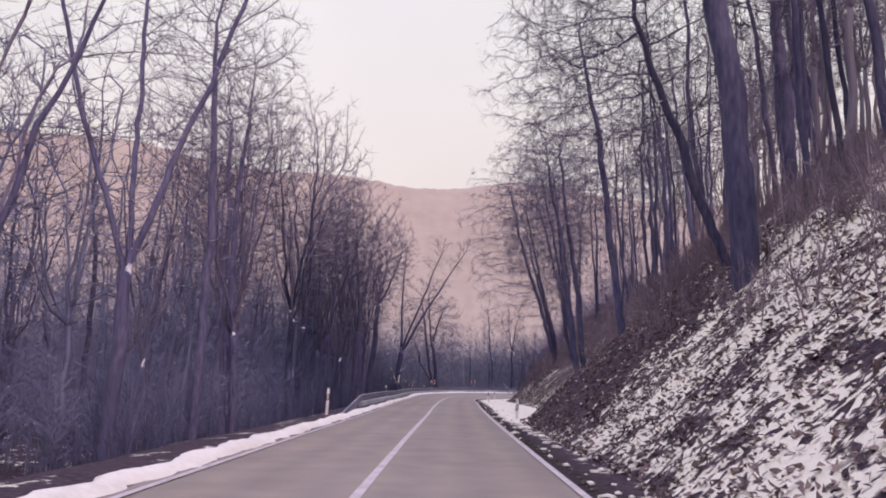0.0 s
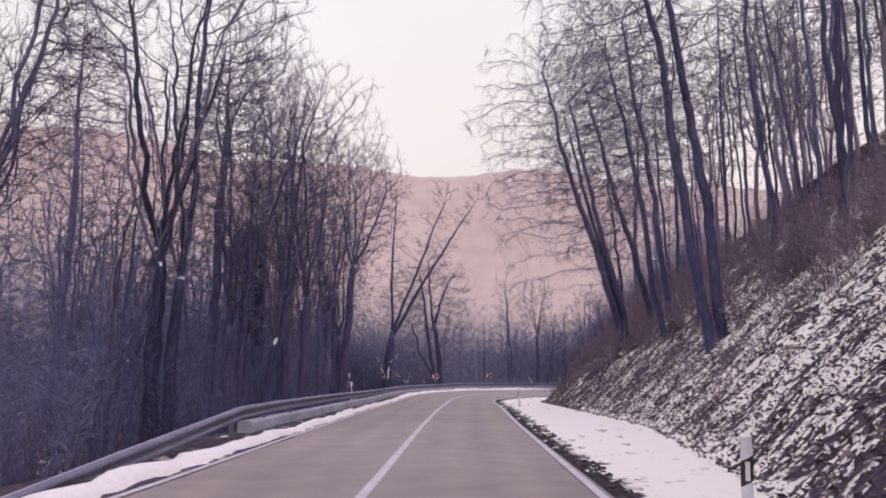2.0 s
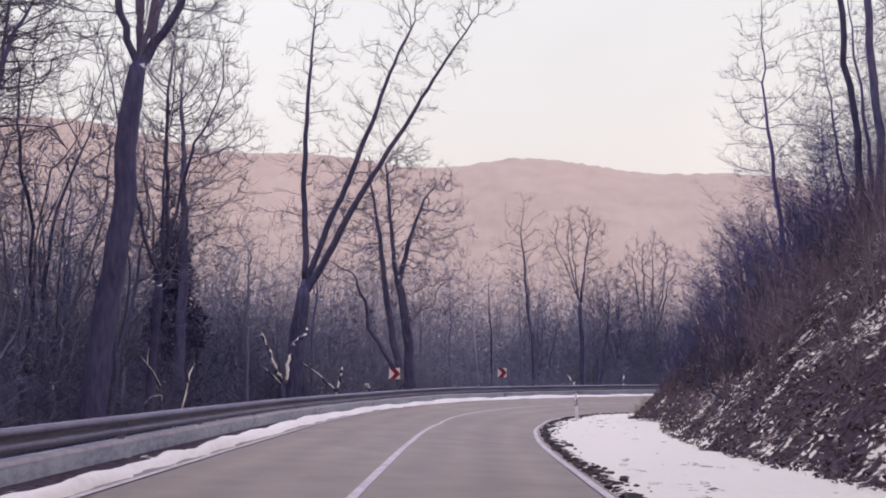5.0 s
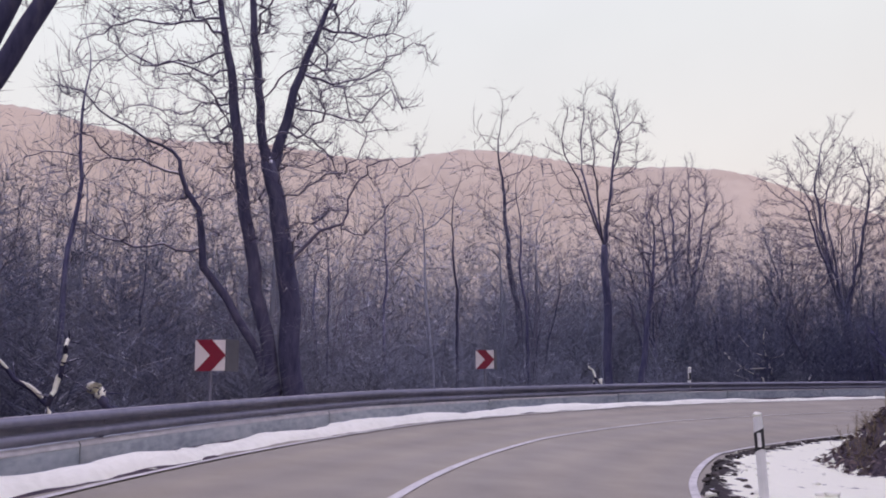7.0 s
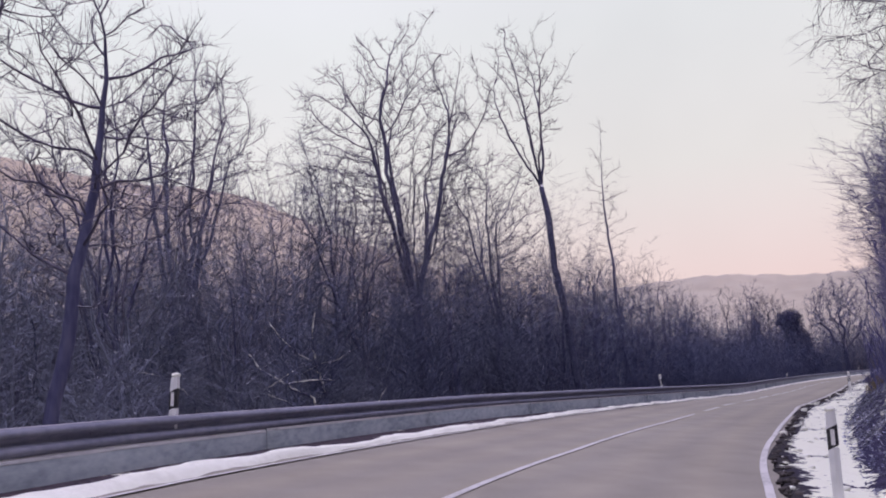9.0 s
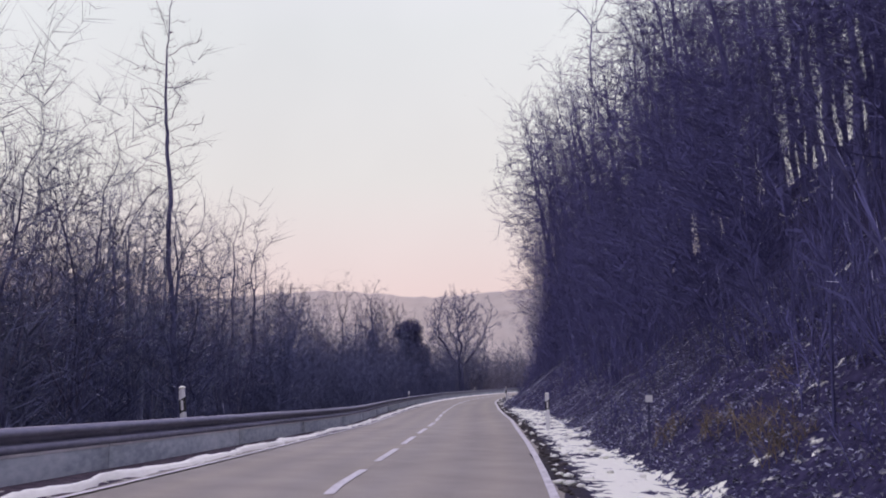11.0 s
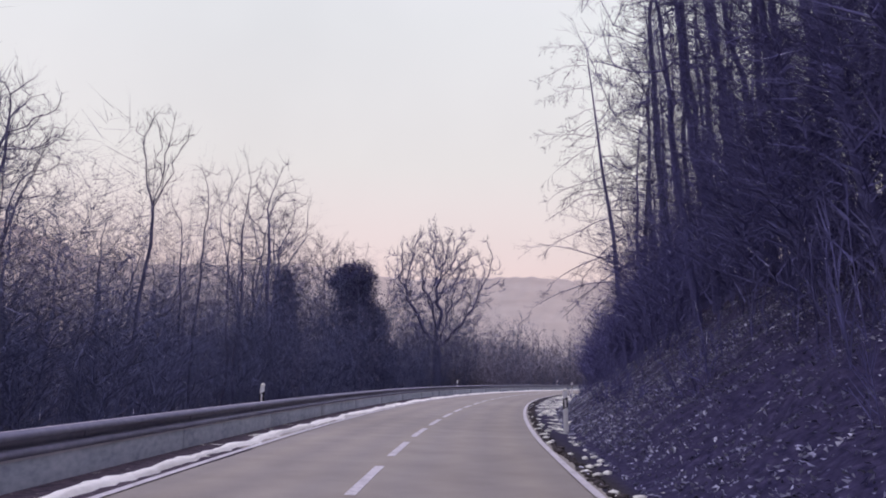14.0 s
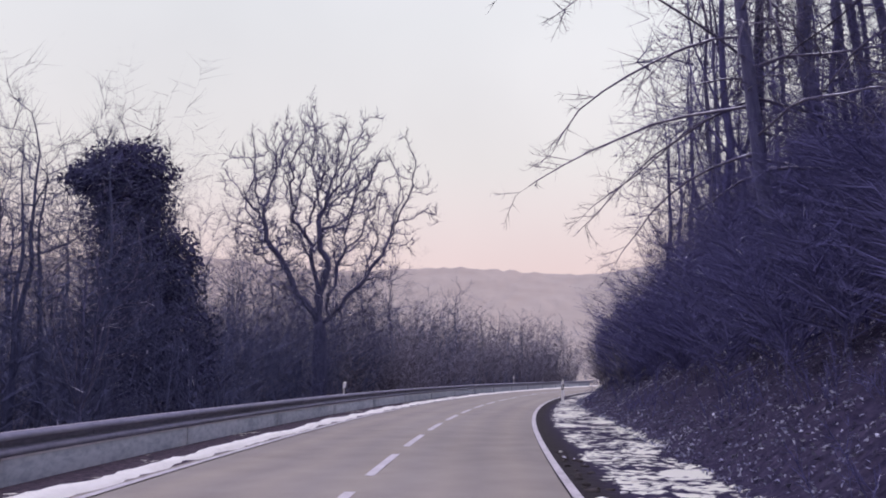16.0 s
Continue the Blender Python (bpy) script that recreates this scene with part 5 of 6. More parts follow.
# -- far woods --
def woods(name, spots, seed, label, mat, size=(0.75, 1.2), low=0.22, tall=13.0, twig=0.022):
    rng = np.random.default_rng(seed)
    shapes = []
    for k in range(6):
        t, c = bare_tree(seed * 7 + k, tall, tall * low + 0.6, 2.6 + 0.4 * (k % 3), 0.14, None if k % 2 else tall * 0.35, 1, (0.5, 0.2), (), "oval" if k % 2 else "dome", False, twig, 0.16, twigs=4, twig_len=(0.4, 1.1), step=0.62)
        shapes.append(joined([t, c]))
    out = []
    for x, y, z in spots:
        v, f = shapes[rng.integers(6)]
        a, k = rng.uniform(0, 6.28), rng.uniform(*size)
        c, sn = math.cos(a), math.sin(a)
        out.append((np.stack([(v[:, 0] * c - v[:, 1] * sn) * k, (v[:, 0] * sn + v[:, 1] * c) * k, v[:, 2] * k], -1) + [x, y, z], f))
    v, f = joined(out)
    tagged(new(name, mesh_from(name, v, f, mat)), label, "woods", kind="stuff")


def strewn(rng, count, s_range, o_range, power=1.0):
    out = []
    for _ in range(count):
        s = rng.uniform(*s_range)
        lo, hi = o_range(s)
        o = lo + (hi - lo) * rng.uniform() ** power
        x, y = plane_xy(s, o)
        out.append((float(x), float(y), float(ground_z(s, o)) - 0.3))
    return out


rng_f = np.random.default_rng(9)
woods("valley_woods", strewn(rng_f, 135, (-15, 108), lambda s: (-13, -50), 1.2), 21, "leafless wood below the road, grey and brown", valley_haze_bark, (0.9, 1.35))
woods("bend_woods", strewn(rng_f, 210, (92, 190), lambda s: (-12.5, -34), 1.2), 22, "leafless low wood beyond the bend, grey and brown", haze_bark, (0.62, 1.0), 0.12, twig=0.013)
woods("road_woods", strewn(rng_f, 230, (158, 335), lambda s: (-11.5, -30), 1.3), 23, "leafless low wood along the valley road, grey and brown", slate_bark, (0.68, 1.05), 0.15, twig=0.013)
ahead = []
while len(ahead) < 90:
    a, r = radians(rng_f.uniform(35, 100)), rng_f.uniform(5, 160)
    ahead.append((RX[-1] + r * math.sin(a), RY[-1] + r * math.cos(a), -2.0 - 0.03 * r))
woods("distant_woods", ahead, 24, "distant leafless woods where the road disappears", far_haze_bark, (0.6, 0.95))
woods("slope_woods", strewn(rng_f, 100, (-12, 140), lambda s: (slope_foot(s) + 12, slope_foot(s) + 34)), 25, "leafless wood high on the slope", mid_haze_bark, (1.2, 1.7), 0.3)
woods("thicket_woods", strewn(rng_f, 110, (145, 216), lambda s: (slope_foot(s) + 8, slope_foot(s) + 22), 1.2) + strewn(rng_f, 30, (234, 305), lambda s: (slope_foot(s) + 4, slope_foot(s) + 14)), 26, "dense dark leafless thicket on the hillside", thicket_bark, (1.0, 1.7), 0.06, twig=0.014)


# -- stands: close-grown young wood, so dense that no stem can be told apart --
def stand(name, label, mat, count, s_range, o_range, height, seed, twigs=220, width=(0.010, 0.022), reach=(0.6, 1.7), power=1.2, spread=0.26, edge=0.5, unruly=1.3, over=0.0, stem=1.0):
    rng = np.random.default_rng(seed)
    s = rng.uniform(*s_range, count)
    lo, hi = o_range(s)
    o = lo + (hi - lo) * rng.uniform(0, 1, count) ** power
    x, y = plane_xy(s, o)
    base = np.stack([x, y, ground_z(s, o)], -1)
    tall = (height(s) if callable(height) else rng.uniform(*height, count)) * rng.uniform(0.62, 1.08, count)
    tall = tall * np.interp(np.abs(o - lo), [0, 5], [edge, 1.0])
    h = np.interp(s, RS, RH)
    to_road = -np.stack([np.cos(h), -np.sin(h)], -1) * over
    # five stems to a plant, bending outwards as they rise, and the twigs that sit on them
    stems = 5
    j = np.repeat(np.arange(count), stems)
    tilt = np.clip(rng.normal(0, spread, (len(j), 2)), -1.5 * spread, 1.5 * spread) + to_road[j]
    reach_up = tall[j] * rng.uniform(0.55, 0.92, len(j))
    reach_up = reach_up * (1 - 0.22 * np.clip(np.hypot(*rng.normal(tilt, 0.1).T) / spread, 0, 2) / 2)
    side = rng.normal(0, 0.07, (len(j), 2))

    def on_stem(k, u):
        z = (u * reach_up[k])[:, None]
        return base[j[k]] + np.c_[tilt[k] * z * (0.55 + 0.45 * u[:, None]) + side[k] * np.sin(u * 9 + k)[:, None] * z * 0.5, z]

    k = rng.integers(0, stems, count * twigs) + np.repeat(np.arange(count) * stems, twigs)
    m = len(k)
    u = rng.uniform(0.03, 1, m) ** 0.6
    start = on_stem(k, u)
    way = unit(np.c_[tilt[k] * 1.3 + rng.normal(0, unruly, (m, 2)), 1.1 - 0.5 * u])
    end = start + way * rng.uniform(*reach, (m, 1)) * (1.15 - 0.55 * u[:, None])
    half = np.repeat(rng.uniform(*width, (m, 1)), 2, 1) * (1.3 - 0.9 * u[:, None])
    every = np.arange(len(j))
    parts = [slivers(np.stack([start, end], 1), half)]
    marks = np.linspace(0, 1, 5)
    for q in range(4):
        p0, p1 = on_stem(every, np.full(len(j), marks[q])), on_stem(every, np.full(len(j), marks[q + 1]))
        parts.append(slivers(np.stack([p0, p1 + (p1 - p0) * 0.35], 1), np.full((len(j), 2), width[1] * stem * (1.0 - 0.25 * q))))
    v, f = joined(parts)
    tagged(new(name, mesh_from(name, v, f, mat)), label, "undergrowth", kind="stuff")


stand("valley_stand", "close-grown leafless young wood below the road", valley_haze_bark, 520, (-12, 92), lambda s: (-10.0 + 0 * s, -34 + 0 * s), (9, 17), 31, 230, (0.007, 0.016))
stand("back_stand", "hazy leafless wood deep in the valley", valley_haze_bark, 300, (-8, 62), lambda s: (-30 + 0 * s, -60 + 0 * s), (15, 19), 47, 130, (0.02, 0.036), (0.7, 1.7), edge=0.85)
stand("corner_stand", "close-grown dark leafless wood before the bend", far_haze_bark, 170, (82, 114), lambda s: (-10.4 + 0 * s, -28 + 0 * s), (10, 14), 42, 250, (0.007, 0.015), edge=0.3)
stand("fork_stand", "close-grown leafless wood behind the forked tree", far_haze_bark, 130, (99, 115), lambda s: (-13 + 0 * s, -28 + 0 * s), (13, 17.5), 48, 240, (0.008, 0.018), edge=0.6)
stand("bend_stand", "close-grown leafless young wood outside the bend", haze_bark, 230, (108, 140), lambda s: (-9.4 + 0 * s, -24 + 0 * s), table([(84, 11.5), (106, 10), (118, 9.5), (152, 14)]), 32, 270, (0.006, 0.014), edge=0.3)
stand("road_stand", "close-grown dark leafless wood beyond the guardrail", far_haze_bark, 170, (132, 157), lambda s: (-8.8 + 0 * s, -21 + 0 * s), table([(84, 11.5), (106, 11), (118, 10), (132, 13), (142, 16), (150, 17.5), (160, 17), (168, 15), (185, 14), (200, 14), (240, 14.5), (330, 14)]), 41, 300, (0.006, 0.015), edge=0.75)
stand("dark_stand", "close-grown darker leafless wood beyond the guardrail", slate_bark, 250, (157, 206), lambda s: (-8.8 + 0 * s, -21 + 0 * s), table([(84, 11.5), (106, 11), (118, 10), (150, 17.5), (160, 17), (168, 15), (185, 14), (200, 14), (240, 14.5), (330, 14)]), 46, 300, (0.006, 0.015), edge=0.75)
stand("slate_stand", "close-grown slate grey leafless wood beyond the guardrail", slate_bark, 320, (203, 268), lambda s: (-8.8 + 0 * s, -21 + 0 * s), table([(84, 11.5), (106, 11), (118, 9), (132, 9.5), (150, 13), (165, 13.5), (185, 12), (200, 14), (240, 15), (330, 14)]), 43, 300, (0.005, 0.012), edge=0.78)
stand("end_stand", "hazy leafless wood where the valley road bends away", mid_haze_bark, 340, (263, 335), lambda s: (-9.0 + 0 * s, -24 + 0 * s), (11, 15), 38, 190, (0.016, 0.036), edge=0.7)
stand("hill_stand", "hazy leafless brush on the slope beyond the thicket", mid_haze_bark, 320, (250, 335), lambda s: (slope_foot(s) + 0.8, slope_foot(s) + 14), (6.0, 10.5), 39, 130, (0.012, 0.026), edge=0.42)
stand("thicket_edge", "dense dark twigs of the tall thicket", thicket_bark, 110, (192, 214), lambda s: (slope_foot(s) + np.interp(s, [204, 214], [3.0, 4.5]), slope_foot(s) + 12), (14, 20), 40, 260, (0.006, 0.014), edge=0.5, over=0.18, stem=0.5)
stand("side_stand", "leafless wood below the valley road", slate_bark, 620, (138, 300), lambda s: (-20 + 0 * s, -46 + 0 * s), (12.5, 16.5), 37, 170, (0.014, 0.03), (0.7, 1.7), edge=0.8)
stand("far_stand", "hazy leafless wood in the valley bottom", mid_haze_bark, 500, (50, 335), lambda s: (-24 + 0 * s, -66 + 0 * s), table([(60, 17), (120, 17), (160, 15), (335, 14)]), 33, 160, (0.025, 0.045), (0.7, 1.7), edge=0.8)
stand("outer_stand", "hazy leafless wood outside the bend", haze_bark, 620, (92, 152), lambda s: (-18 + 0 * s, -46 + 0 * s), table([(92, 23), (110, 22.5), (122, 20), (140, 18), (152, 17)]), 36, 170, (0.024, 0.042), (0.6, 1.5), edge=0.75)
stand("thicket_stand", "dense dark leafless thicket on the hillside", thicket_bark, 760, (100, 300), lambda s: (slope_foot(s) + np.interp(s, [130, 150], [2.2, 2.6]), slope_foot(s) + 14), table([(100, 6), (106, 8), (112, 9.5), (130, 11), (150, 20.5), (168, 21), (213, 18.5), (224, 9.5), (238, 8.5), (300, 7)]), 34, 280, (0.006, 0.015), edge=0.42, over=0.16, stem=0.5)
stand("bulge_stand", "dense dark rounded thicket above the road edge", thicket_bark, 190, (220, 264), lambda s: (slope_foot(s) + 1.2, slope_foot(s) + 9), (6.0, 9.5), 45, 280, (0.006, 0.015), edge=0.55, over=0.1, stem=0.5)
stand("upper_brush", "reddish brown leafless brush at the top of the snowy slope", brush_bark, 340, (-4, 78), lambda s: (slope_foot(s) + np.interp(s, [30, 45, 60, 70], [5.0, 7.0, 7.0, 5.0]), slope_foot(s) + 17), (1.6, 3.6), 44, 150, (0.006, 0.012), (0.4, 1.1), edge=0.45)
stand("brush_stand", "reddish brown leafless brush above the snowy slope", brush_bark, 270, (34, 103), lambda s: (slope_foot(s) + np.interp(s, [40, 60, 75, 100], [5.0, 4.6, 3.2, 1.6]), slope_foot(s) + 9), (2.2, 4.2), 35, 150, (0.006, 0.012), (0.5, 1.2), edge=0.4)


# -- leaf litter and snow crumbs on the near slope --
def litter(name, label, count, s_range, o_range, size, mat, seed, power=1.0, up=0.02, snowy=False):
    rng = np.random.default_rng(seed)
    s = rng.uniform(*s_range, count)
    if snowy:
        s = s[rng.uniform(0, 1, count) < np.clip((snow_cover(s) - 0.16) * 2.8, 0.3, 1)]
        count = len(s)
    lo, hi = o_range(s)
    o = lo + (hi - lo) * rng.uniform(0, 1, count) ** power
    x, y = plane_xy(s, o)
    c = np.stack([x, y, ground_z(s, o) + up], -1)
    u = unit(rng.normal(0, 1, (count, 3)) * [1, 1, 0.55])
    w = unit(np.cross(u, rng.normal(0, 1, (count, 3)) * [0.6, 0.6, 1]))
    k = rng.uniform(*size, (count, 1))
    n = np.cross(u, w)
    slim = rng.uniform(0.35, 0.9, (count, 1))
    quad = np.stack([c - u * k * 1.2, c + u * k - w * k * 0.5 * slim, c + w * k * slim + n * k * 0.4], 1)
    tri = np.arange(count * 3).reshape(-1, 3)
    tagged(new(name, mesh_from(name, quad.reshape(-1, 3), tri, mat)), label, "litter", kind="stuff")


litter("fallen_leaves", "dry brown fallen leaves on the slope", 64000, (-4, 124), lambda s: (slope_foot(s) - 0.2, slope_foot(s) + 7.5), (0.03, 0.075), leaf_litter, 61, 1.1, 0.05)
litter("snow_crumbs", "scattered crumbs of snow lying among the leaves", 12000, (-4, 124), lambda s: (slope_foot(s) - 0.3, slope_foot(s) + 7.5), (0.02, 0.06), snow_mat, 62, 1.1, 0.06, snowy=True)


litter("frosted_leaves", "frosted grey leaves strewn on the dark slope", 85000, (124, 268), lambda s: (slope_foot(s) - 0.2, slope_foot(s) + 5.5), (0.014, 0.042), frost_litter, 63, 1.1, 0.03)


pale_litter = material("pale_litter", [(0.12, 0.125, 0.15), (0.22, 0.225, 0.26), (0.42, 0.42, 0.45)], 3, island=0.5, rough=0.85, bump=0)
litter("pale_leaves", "pale withered leaves and stalks on the bank", 9000, (200, 222), lambda s: (slope_foot(s) - 0.1, slope_foot(s) + 4.0), (0.012, 0.032), pale_litter, 64, 1.0, 0.03)
litter("bank_leaves", "pale frosted leaves on the bank inside the bend", 16000, (134, 168), lambda s: (slope_foot(s) - 0.1, slope_foot(s) + 4.0), (0.014, 0.036), pale_litter, 65, 1.0, 0.03)


# -- broken branches behind the guardrail, with snow lying along them --
def snowy_branches(x, y, top, seed, count, slope, label):
    s, o, z = ground_at(x, y)
    rng = np.random.default_rng(seed)
    ob = thing("broken_branches", pose(x, y, z, 0, 0, 0), label, "branches", "snowy broken branches")
    a = rng.uniform(0, 6.28, count)
    way = np.c_[slope * np.cos(a), slope * np.sin(a), np.ones(count)]
    start = np.c_[rng.normal(0, 0.3, (count, 2)), np.full(count, -0.2)]
    ln = (top - z) * np.sqrt(1 + slope * slope) * rng.uniform(0.6, 1.1, count)
    p = shoots(rng, start, way, ln, 7, -0.03, 0.20)
    r = taper(rng.uniform(0.035, 0.068, count), 7, 0.35)
    st, wy, l2, r2 = side_shoots(rng, p, r, ln, 4, 0.3, 1.0, (35, 80), 0.42)
    q = shoots(rng, st, wy, l2, 5, -0.02, 0.2)
    rq = np.maximum(taper(r2 * 0.55, 5, 0.4), 0.009)
    v, f = joined([tubes(p, r, 6), tubes(q, rq, 5)])
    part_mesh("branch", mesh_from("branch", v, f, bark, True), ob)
    up = np.array([0, 0, 1.0])
    v, f = joined([tubes(p[:, 1:] + up * r[:, 1:, None] * 0.75, r[:, 1:] * rng.uniform(0.75, 1.15, r[:, 1:].shape), 5), tubes(q[::2] + up * rq[::2, :, None] * 0.8, rq[::2] * 1.1, 5)])
    part_mesh("snow", mesh_from("snow", v, f, snow_mat, True), ob, "white snow lying along the branches")


for k, (x, y, top, count, slope) in enumerate([(-10.4, 102.4, 2.6, 4, 0.7), (22.2, 145.3, 3.0, 5, 0.9), (19.6, 138.6, 1.7, 5, 1.3), (11.0, 130.0, 1.4, 4, 1.1)]):
    snowy_branches(x, y, top, 200 + k, count, slope, "broken bare branches carrying snow behind the guardrail")


# crooked limbs, each running through places given as metres across and up from the fork
def snowy_limb(x, y, z, across, limbs, seed, label):
    rng = np.random.default_rng(seed)
    ob = thing("snowy_limb", pose(x, y, z), label, "branches", "snowy crooked limbs")
    right = np.array([math.cos(math.radians(across)), math.sin(math.radians(across)), 0.0])
    deep = np.array([-right[1], right[0], 0.0])
    wood, white = [], []
    for r0, r1, snow, way in limbs:
        knots = np.array(way, float)
        at = np.linspace(0, len(knots) - 1, 4 * (len(knots) - 1) + 1)
        u = np.interp(at, np.arange(len(knots)), knots[:, 0])
        h = np.interp(at, np.arange(len(knots)), knots[:, 1])
        n = len(at)
        kink = rng.normal(0, 0.35 * r0, (n, 3)) + deep * rng.normal(0, r0, (n, 1))
        kink[0] = 0
        p = u[:, None] * right + h[:, None] * [0, 0, 1] + kink
        r = np.linspace(r0, r1, n) * rng.uniform(0.85, 1.15, n)
        wood.append(tubes(p[None], r[None], 7))
        # snow in lumps of uneven length, thickest in the kinks
        k = 1
        while snow > 0 and k < n - 1:
            e = min(n, k + int(rng.integers(4, 9)))
            if e - k > 1:
                fat = r[k:e] * snow * rng.uniform(0.75, 1.1, e - k)
                fat[0] *= 0.6
                white.append(tubes((p[k:e] + np.array([0, 0, 1.0]) * r[k:e, None] * 0.6 - deep * r[k:e, None] * 0.4)[None], fat[None], 8))
            k = e
        count = 3 * (len(knots) - 1)
        q = p[rng.integers(1, n, count)]
        ends = q + unit(np.c_[rng.normal(0, 0.8, (count, 2)), rng.uniform(-0.3, 1.0, count)]) * rng.uniform(0.15, 0.55, (count, 1))
        wood.append(tubes(np.stack([q, (q + ends) / 2 + rng.normal(0, 0.03, (count, 3)), ends], 1), np.tile([0.013, 0.010, 0.006], (count, 1)), 4))
    v, f = joined(wood)
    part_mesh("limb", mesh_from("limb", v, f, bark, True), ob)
    v, f = joined(white)
    part_mesh("snow", mesh_from("snow", v, f, snow_mat, True), ob, "white snow lying along the limbs")


snowy_limb(-7.08, 105.32, 1.34, 22, [(0.15, 0.10, 0, [(0.00, -2.36), (-0.03, -0.98), (0.00, 0.00)]), (0.085, 0.055, 1.0, [(0.00, 0.00), (0.20, 0.52), (0.26, 1.31), (0.52, 1.80), (0.88, 1.97), (0.95, 2.29)]),
                                     (0.085, 0.04, 1.0, [(0.00, 0.00), (-0.23, 0.39), (-0.33, 0.72), (-0.62, 1.44), (-0.92, 2.06)]), (0.04, 0.02, 1.0, [(0.00, -0.07), (-0.36, 0.29), (-0.88, 0.75)])], 301, "broken forked limb thickly covered with snow")
snowy_limb(-5.52, 109.55, 1.02, 16, [(0.07, 0.05, 0.9, [(0.00, -1.79), (0.02, -0.69), (0.00, 0.00)]), (0.055, 0.035, 1.1, [(0.00, 0.00), (0.15, 0.41), (0.21, 0.76), (0.25, 1.10)]),
                                     (0.045, 0.022, 1.0, [(0.00, 0.00), (-0.34, 0.31), (-0.90, 0.83), (-1.21, 1.00), (-1.59, 1.31)])], 302, "low forked branch carrying snow")
snowy_limb(-3.83, 106.92, 1.22, 22, [(0.05, 0.035, 0, [(0.25, -1.4), (0.22, -0.25), (0, 0)]), (0.06, 0.055, 1.5, [(0.12, -0.12), (0.02, -0.01), (-0.06, 0.08)])], 303, "broken branch stub with a lump of snow")
snowy_limb(13.59, 139.12, 2.4, -17, [(0.04, 0.03, 0.9, [(1.75, -4.0), (1.65, -2.0), (1.6, -0.91), (0.9, -0.25), (0, 0)]), (0.03, 0.015, 0.9, [(0, 0), (-0.3, 0.05), (-0.6, 0.09), (-1.0, 0.3)]), (0.03, 0.015, 0.9, [(0, 0), (-0.1, 0.15), (-0.2, 0.6)]),
                                     (0.03, 0.015, 0.8, [(0.9, -0.25), (0.6, -0.5), (0.2, -0.9)])], 304, "fallen crooked branch dusted with snow")
snowy_limb(18.18, 137.1, 2.33, -26, [(0.055, 0.04, 0.9, [(0.35, -2.9), (0.25, -0.97), (0.1, -0.4), (0, 0)]), (0.035, 0.018, 0.9, [(0, 0), (-0.45, 0.3), (-0.99, 0.81), (-1.3, 1.3)]), (0.04, 0.02, 0.9, [(0, 0), (-0.05, 0.4), (-0.08, 1.0), (0.05, 1.7)]),
                                     (0.028, 0.014, 0.8, [(0, 0), (0.58, 0.08), (0.9, 0.3)]), (0.03, 0.014, 0.8, [(0.02, -0.05), (-0.4, -0.24), (-0.8, -0.3)])], 305, "upright forked branch carrying snow")
snowy_limb(15.86, 135.82, 1.75, -24, [(0.045, 0.03, 0.9, [(1.6, -2.2), (1.45, -0.4), (0.7, 0.0), (0.07, 0.42), (-0.3, 0.9)]), (0.035, 0.018, 0.9, [(0.7, 0.0), (1.34, 0.1), (2.0, 0.05)]), (0.03, 0.016, 0.9, [(0.0, -0.17), (0.75, -0.43), (1.1, -0.9)]),
                                      (0.03, 0.016, 0.9, [(0.0, -0.17), (0.6, 0.15), (1.2, 0.5)])], 306, "tangle of crooked fallen branches dusted with snow")
snowy_limb(7.54, 127.05, 1.05, -20, [(0.06, 0.05, 0.8, [(0.15, -2.3), (0.1, -0.6), (0, 0)]), (0.06, 0.04, 1.2, [(0, -0.1), (0.03, 0.2), (-0.14, 0.42), (-0.42, 0.85)]), (0.05, 0.03, 1.2, [(0.02, -0.15), (-0.18, 0.0), (-0.24, 0.3)])], 307, "broken forked limb thickly covered with snow")


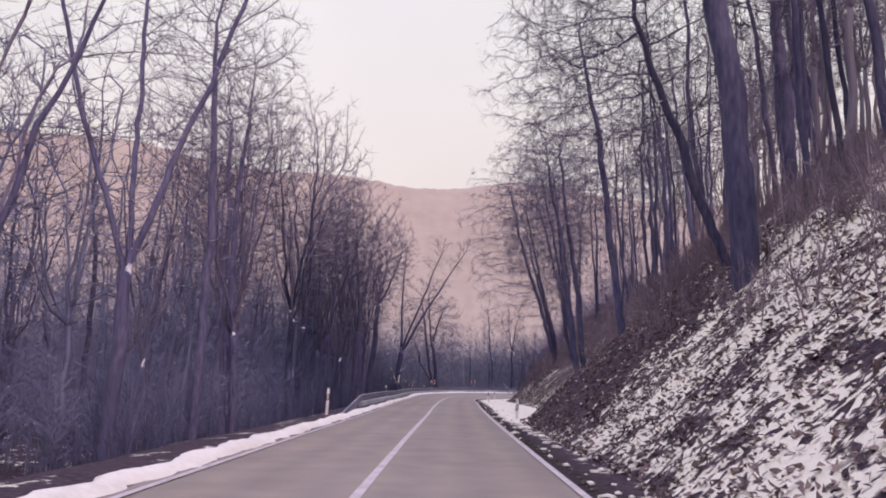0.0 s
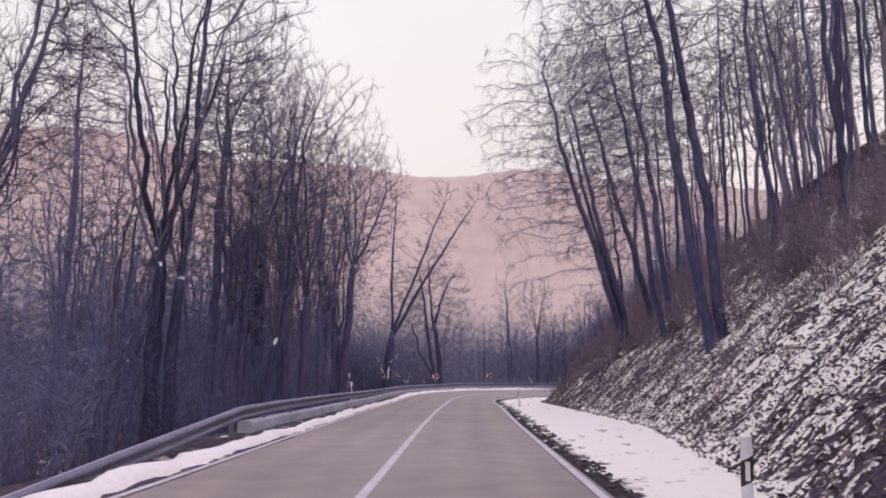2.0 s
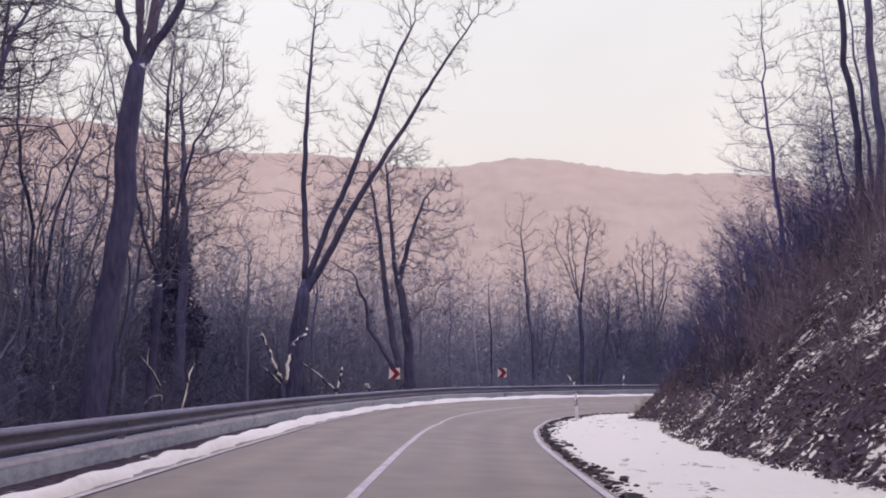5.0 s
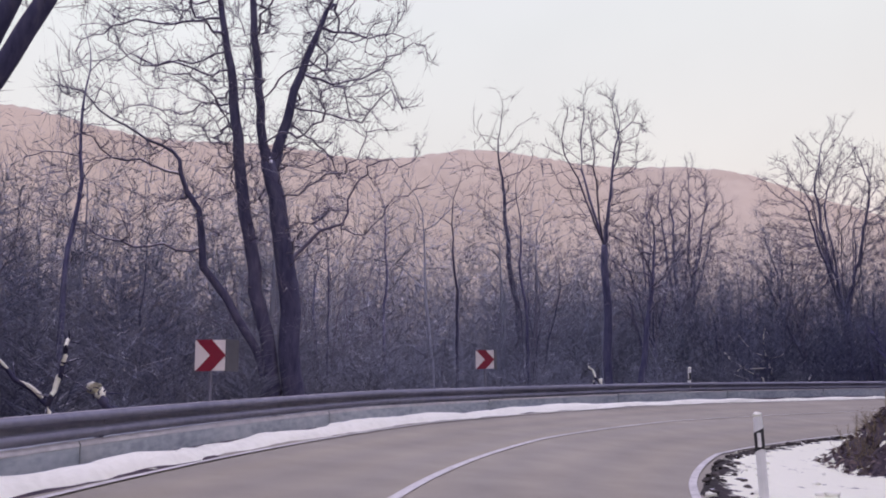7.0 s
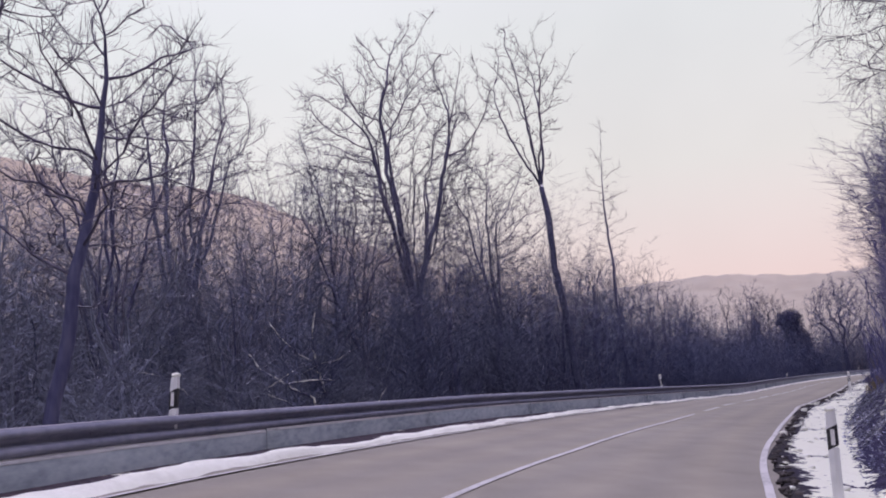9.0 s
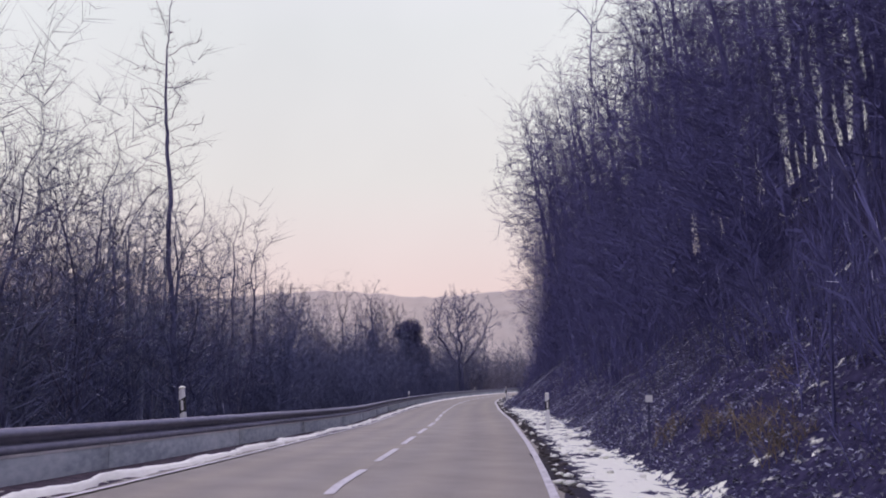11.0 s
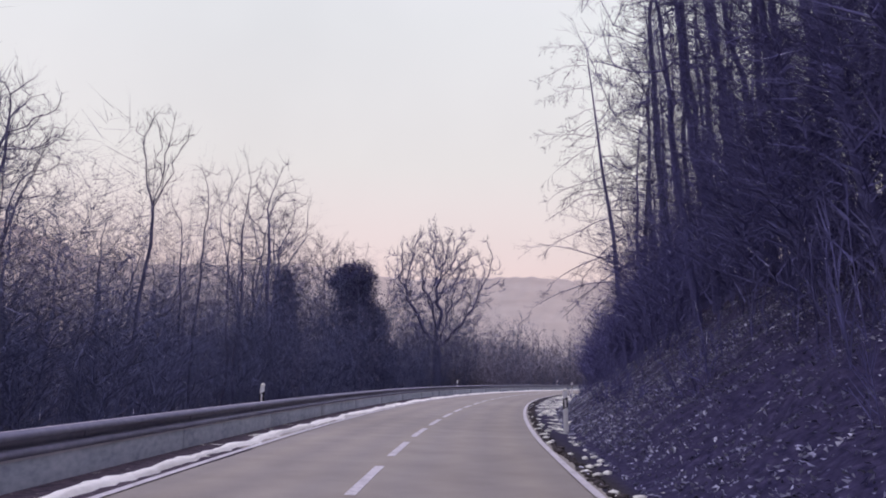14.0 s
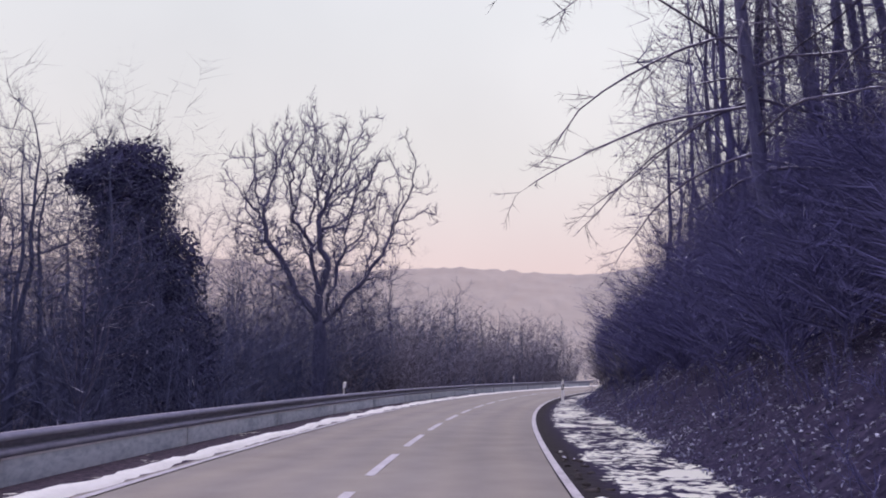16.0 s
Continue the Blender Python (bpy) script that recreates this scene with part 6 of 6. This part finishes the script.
def leaf_clumps():
    """Heaps of matted leaves on the slope, uneven lumps of a hand's width."""
    rng = np.random.default_rng(91)
    base = np.array([(1, 0, 0), (0, 1, 0), (-1, 0, 0), (0, -1, 0), (0, 0, 1), (0.7, 0.7, 0.3), (-0.7, 0.6, 0.3), (0, -0.8, 0.5)], float)
    faces = np.array([(0, 5, 4), (5, 1, 4), (1, 6, 4), (6, 2, 4), (2, 3, 7), (2, 7, 4), (7, 3, 0), (7, 0, 4)])
    out = []
    for _ in range(5200):
        s = rng.uniform(-4, 20) if rng.uniform() < 0.35 else rng.uniform(20, 112)
        o = float(slope_foot(s)) + 7.0 * rng.uniform() ** 1.1
        x, y = plane_xy(s, o)
        k, a = rng.uniform(0.03, 0.085), rng.uniform(0, 6.28)
        v = base * [k * rng.uniform(0.8, 1.8), k, k * 0.6] * (1 + rng.uniform(-0.35, 0.35, (8, 1)))
        v = np.stack([v[:, 0] * math.cos(a) - v[:, 1] * math.sin(a), v[:, 0] * math.sin(a) + v[:, 1] * math.cos(a), v[:, 2]], -1)
        out.append((v + [float(x), float(y), float(ground_z(s, o))], faces))
    v, f = joined(out)
    tagged(new("leaf_clumps", mesh_from("leaf_clumps", v, f, leaf_litter)), "matted clumps of brown leaves lying on the snowy slope", "litter", kind="stuff")


leaf_clumps()


def marker_plate(s, o):
    p = place(s, o)
    ob = thing("marker_plate", pose(p.x, p.y, p.z, 0, 3, -math.degrees(float(np.interp(s, RS, RH)))), "small white marker plate on a thin stake by the bank", "marker")
    part("stake", box_bm(0.035, 0.035, 1.1, 0.004, (0, 0, 0.3)), bark, ob, "thin dark stake")
    part("plate", box_bm(0.13, 0.012, 0.13, 0.004, (0, -0.025, 0.80)), plastic_white, ob, "square white plate")


marker_plate(156.0, 2.9)


def clods():
    """Lumps of frozen soil and dirty snow pushed up along the road's inner edge."""
    rng = np.random.default_rng(88)
    bm = bmesh.new()
    bmesh.ops.create_icosphere(bm, subdivisions=1, radius=1)
    base = np.array([v.co for v in bm.verts])
    faces = np.array([[v.index for v in f.verts] for f in bm.faces])
    bm.free()
    for name, label, mat, count, seed in (("soil_clods", "dark frozen soil clods along the road edge", soil_clod, 1500, 1), ("snow_lumps", "small dirty snow lumps along the road edge", snow_mat, 420, 2)):
        out = []
        for _ in range(count):
            s = rng.uniform(-3, 236)
            e = float(right_edge(s))
            room = max(float(slope_foot(s)) - e, 0.8)
            o = e + 0.16 + (0.14 if seed == 1 else 0.8) * room * rng.uniform() ** 1.6
            x, y = plane_xy(s, o)
            k = rng.uniform(0.02, 0.075) if seed == 1 else rng.uniform(0.03, 0.10)
            v = base * (1 + rng.uniform(-0.3, 0.3, (len(base), 1))) * [k * rng.uniform(0.7, 1.5), k, k * 0.55]
            a = rng.uniform(0, 6.28)
            v = np.stack([v[:, 0] * math.cos(a) - v[:, 1] * math.sin(a), v[:, 0] * math.sin(a) + v[:, 1] * math.cos(a), v[:, 2]], -1)
            out.append((v + [float(x), float(y), float(ground_z(s, o)) + k * 0.08], faces))
        v, f = joined(out)
        tagged(new(name, mesh_from(name, v, f, mat)), label, "clods", kind="stuff")


clods()
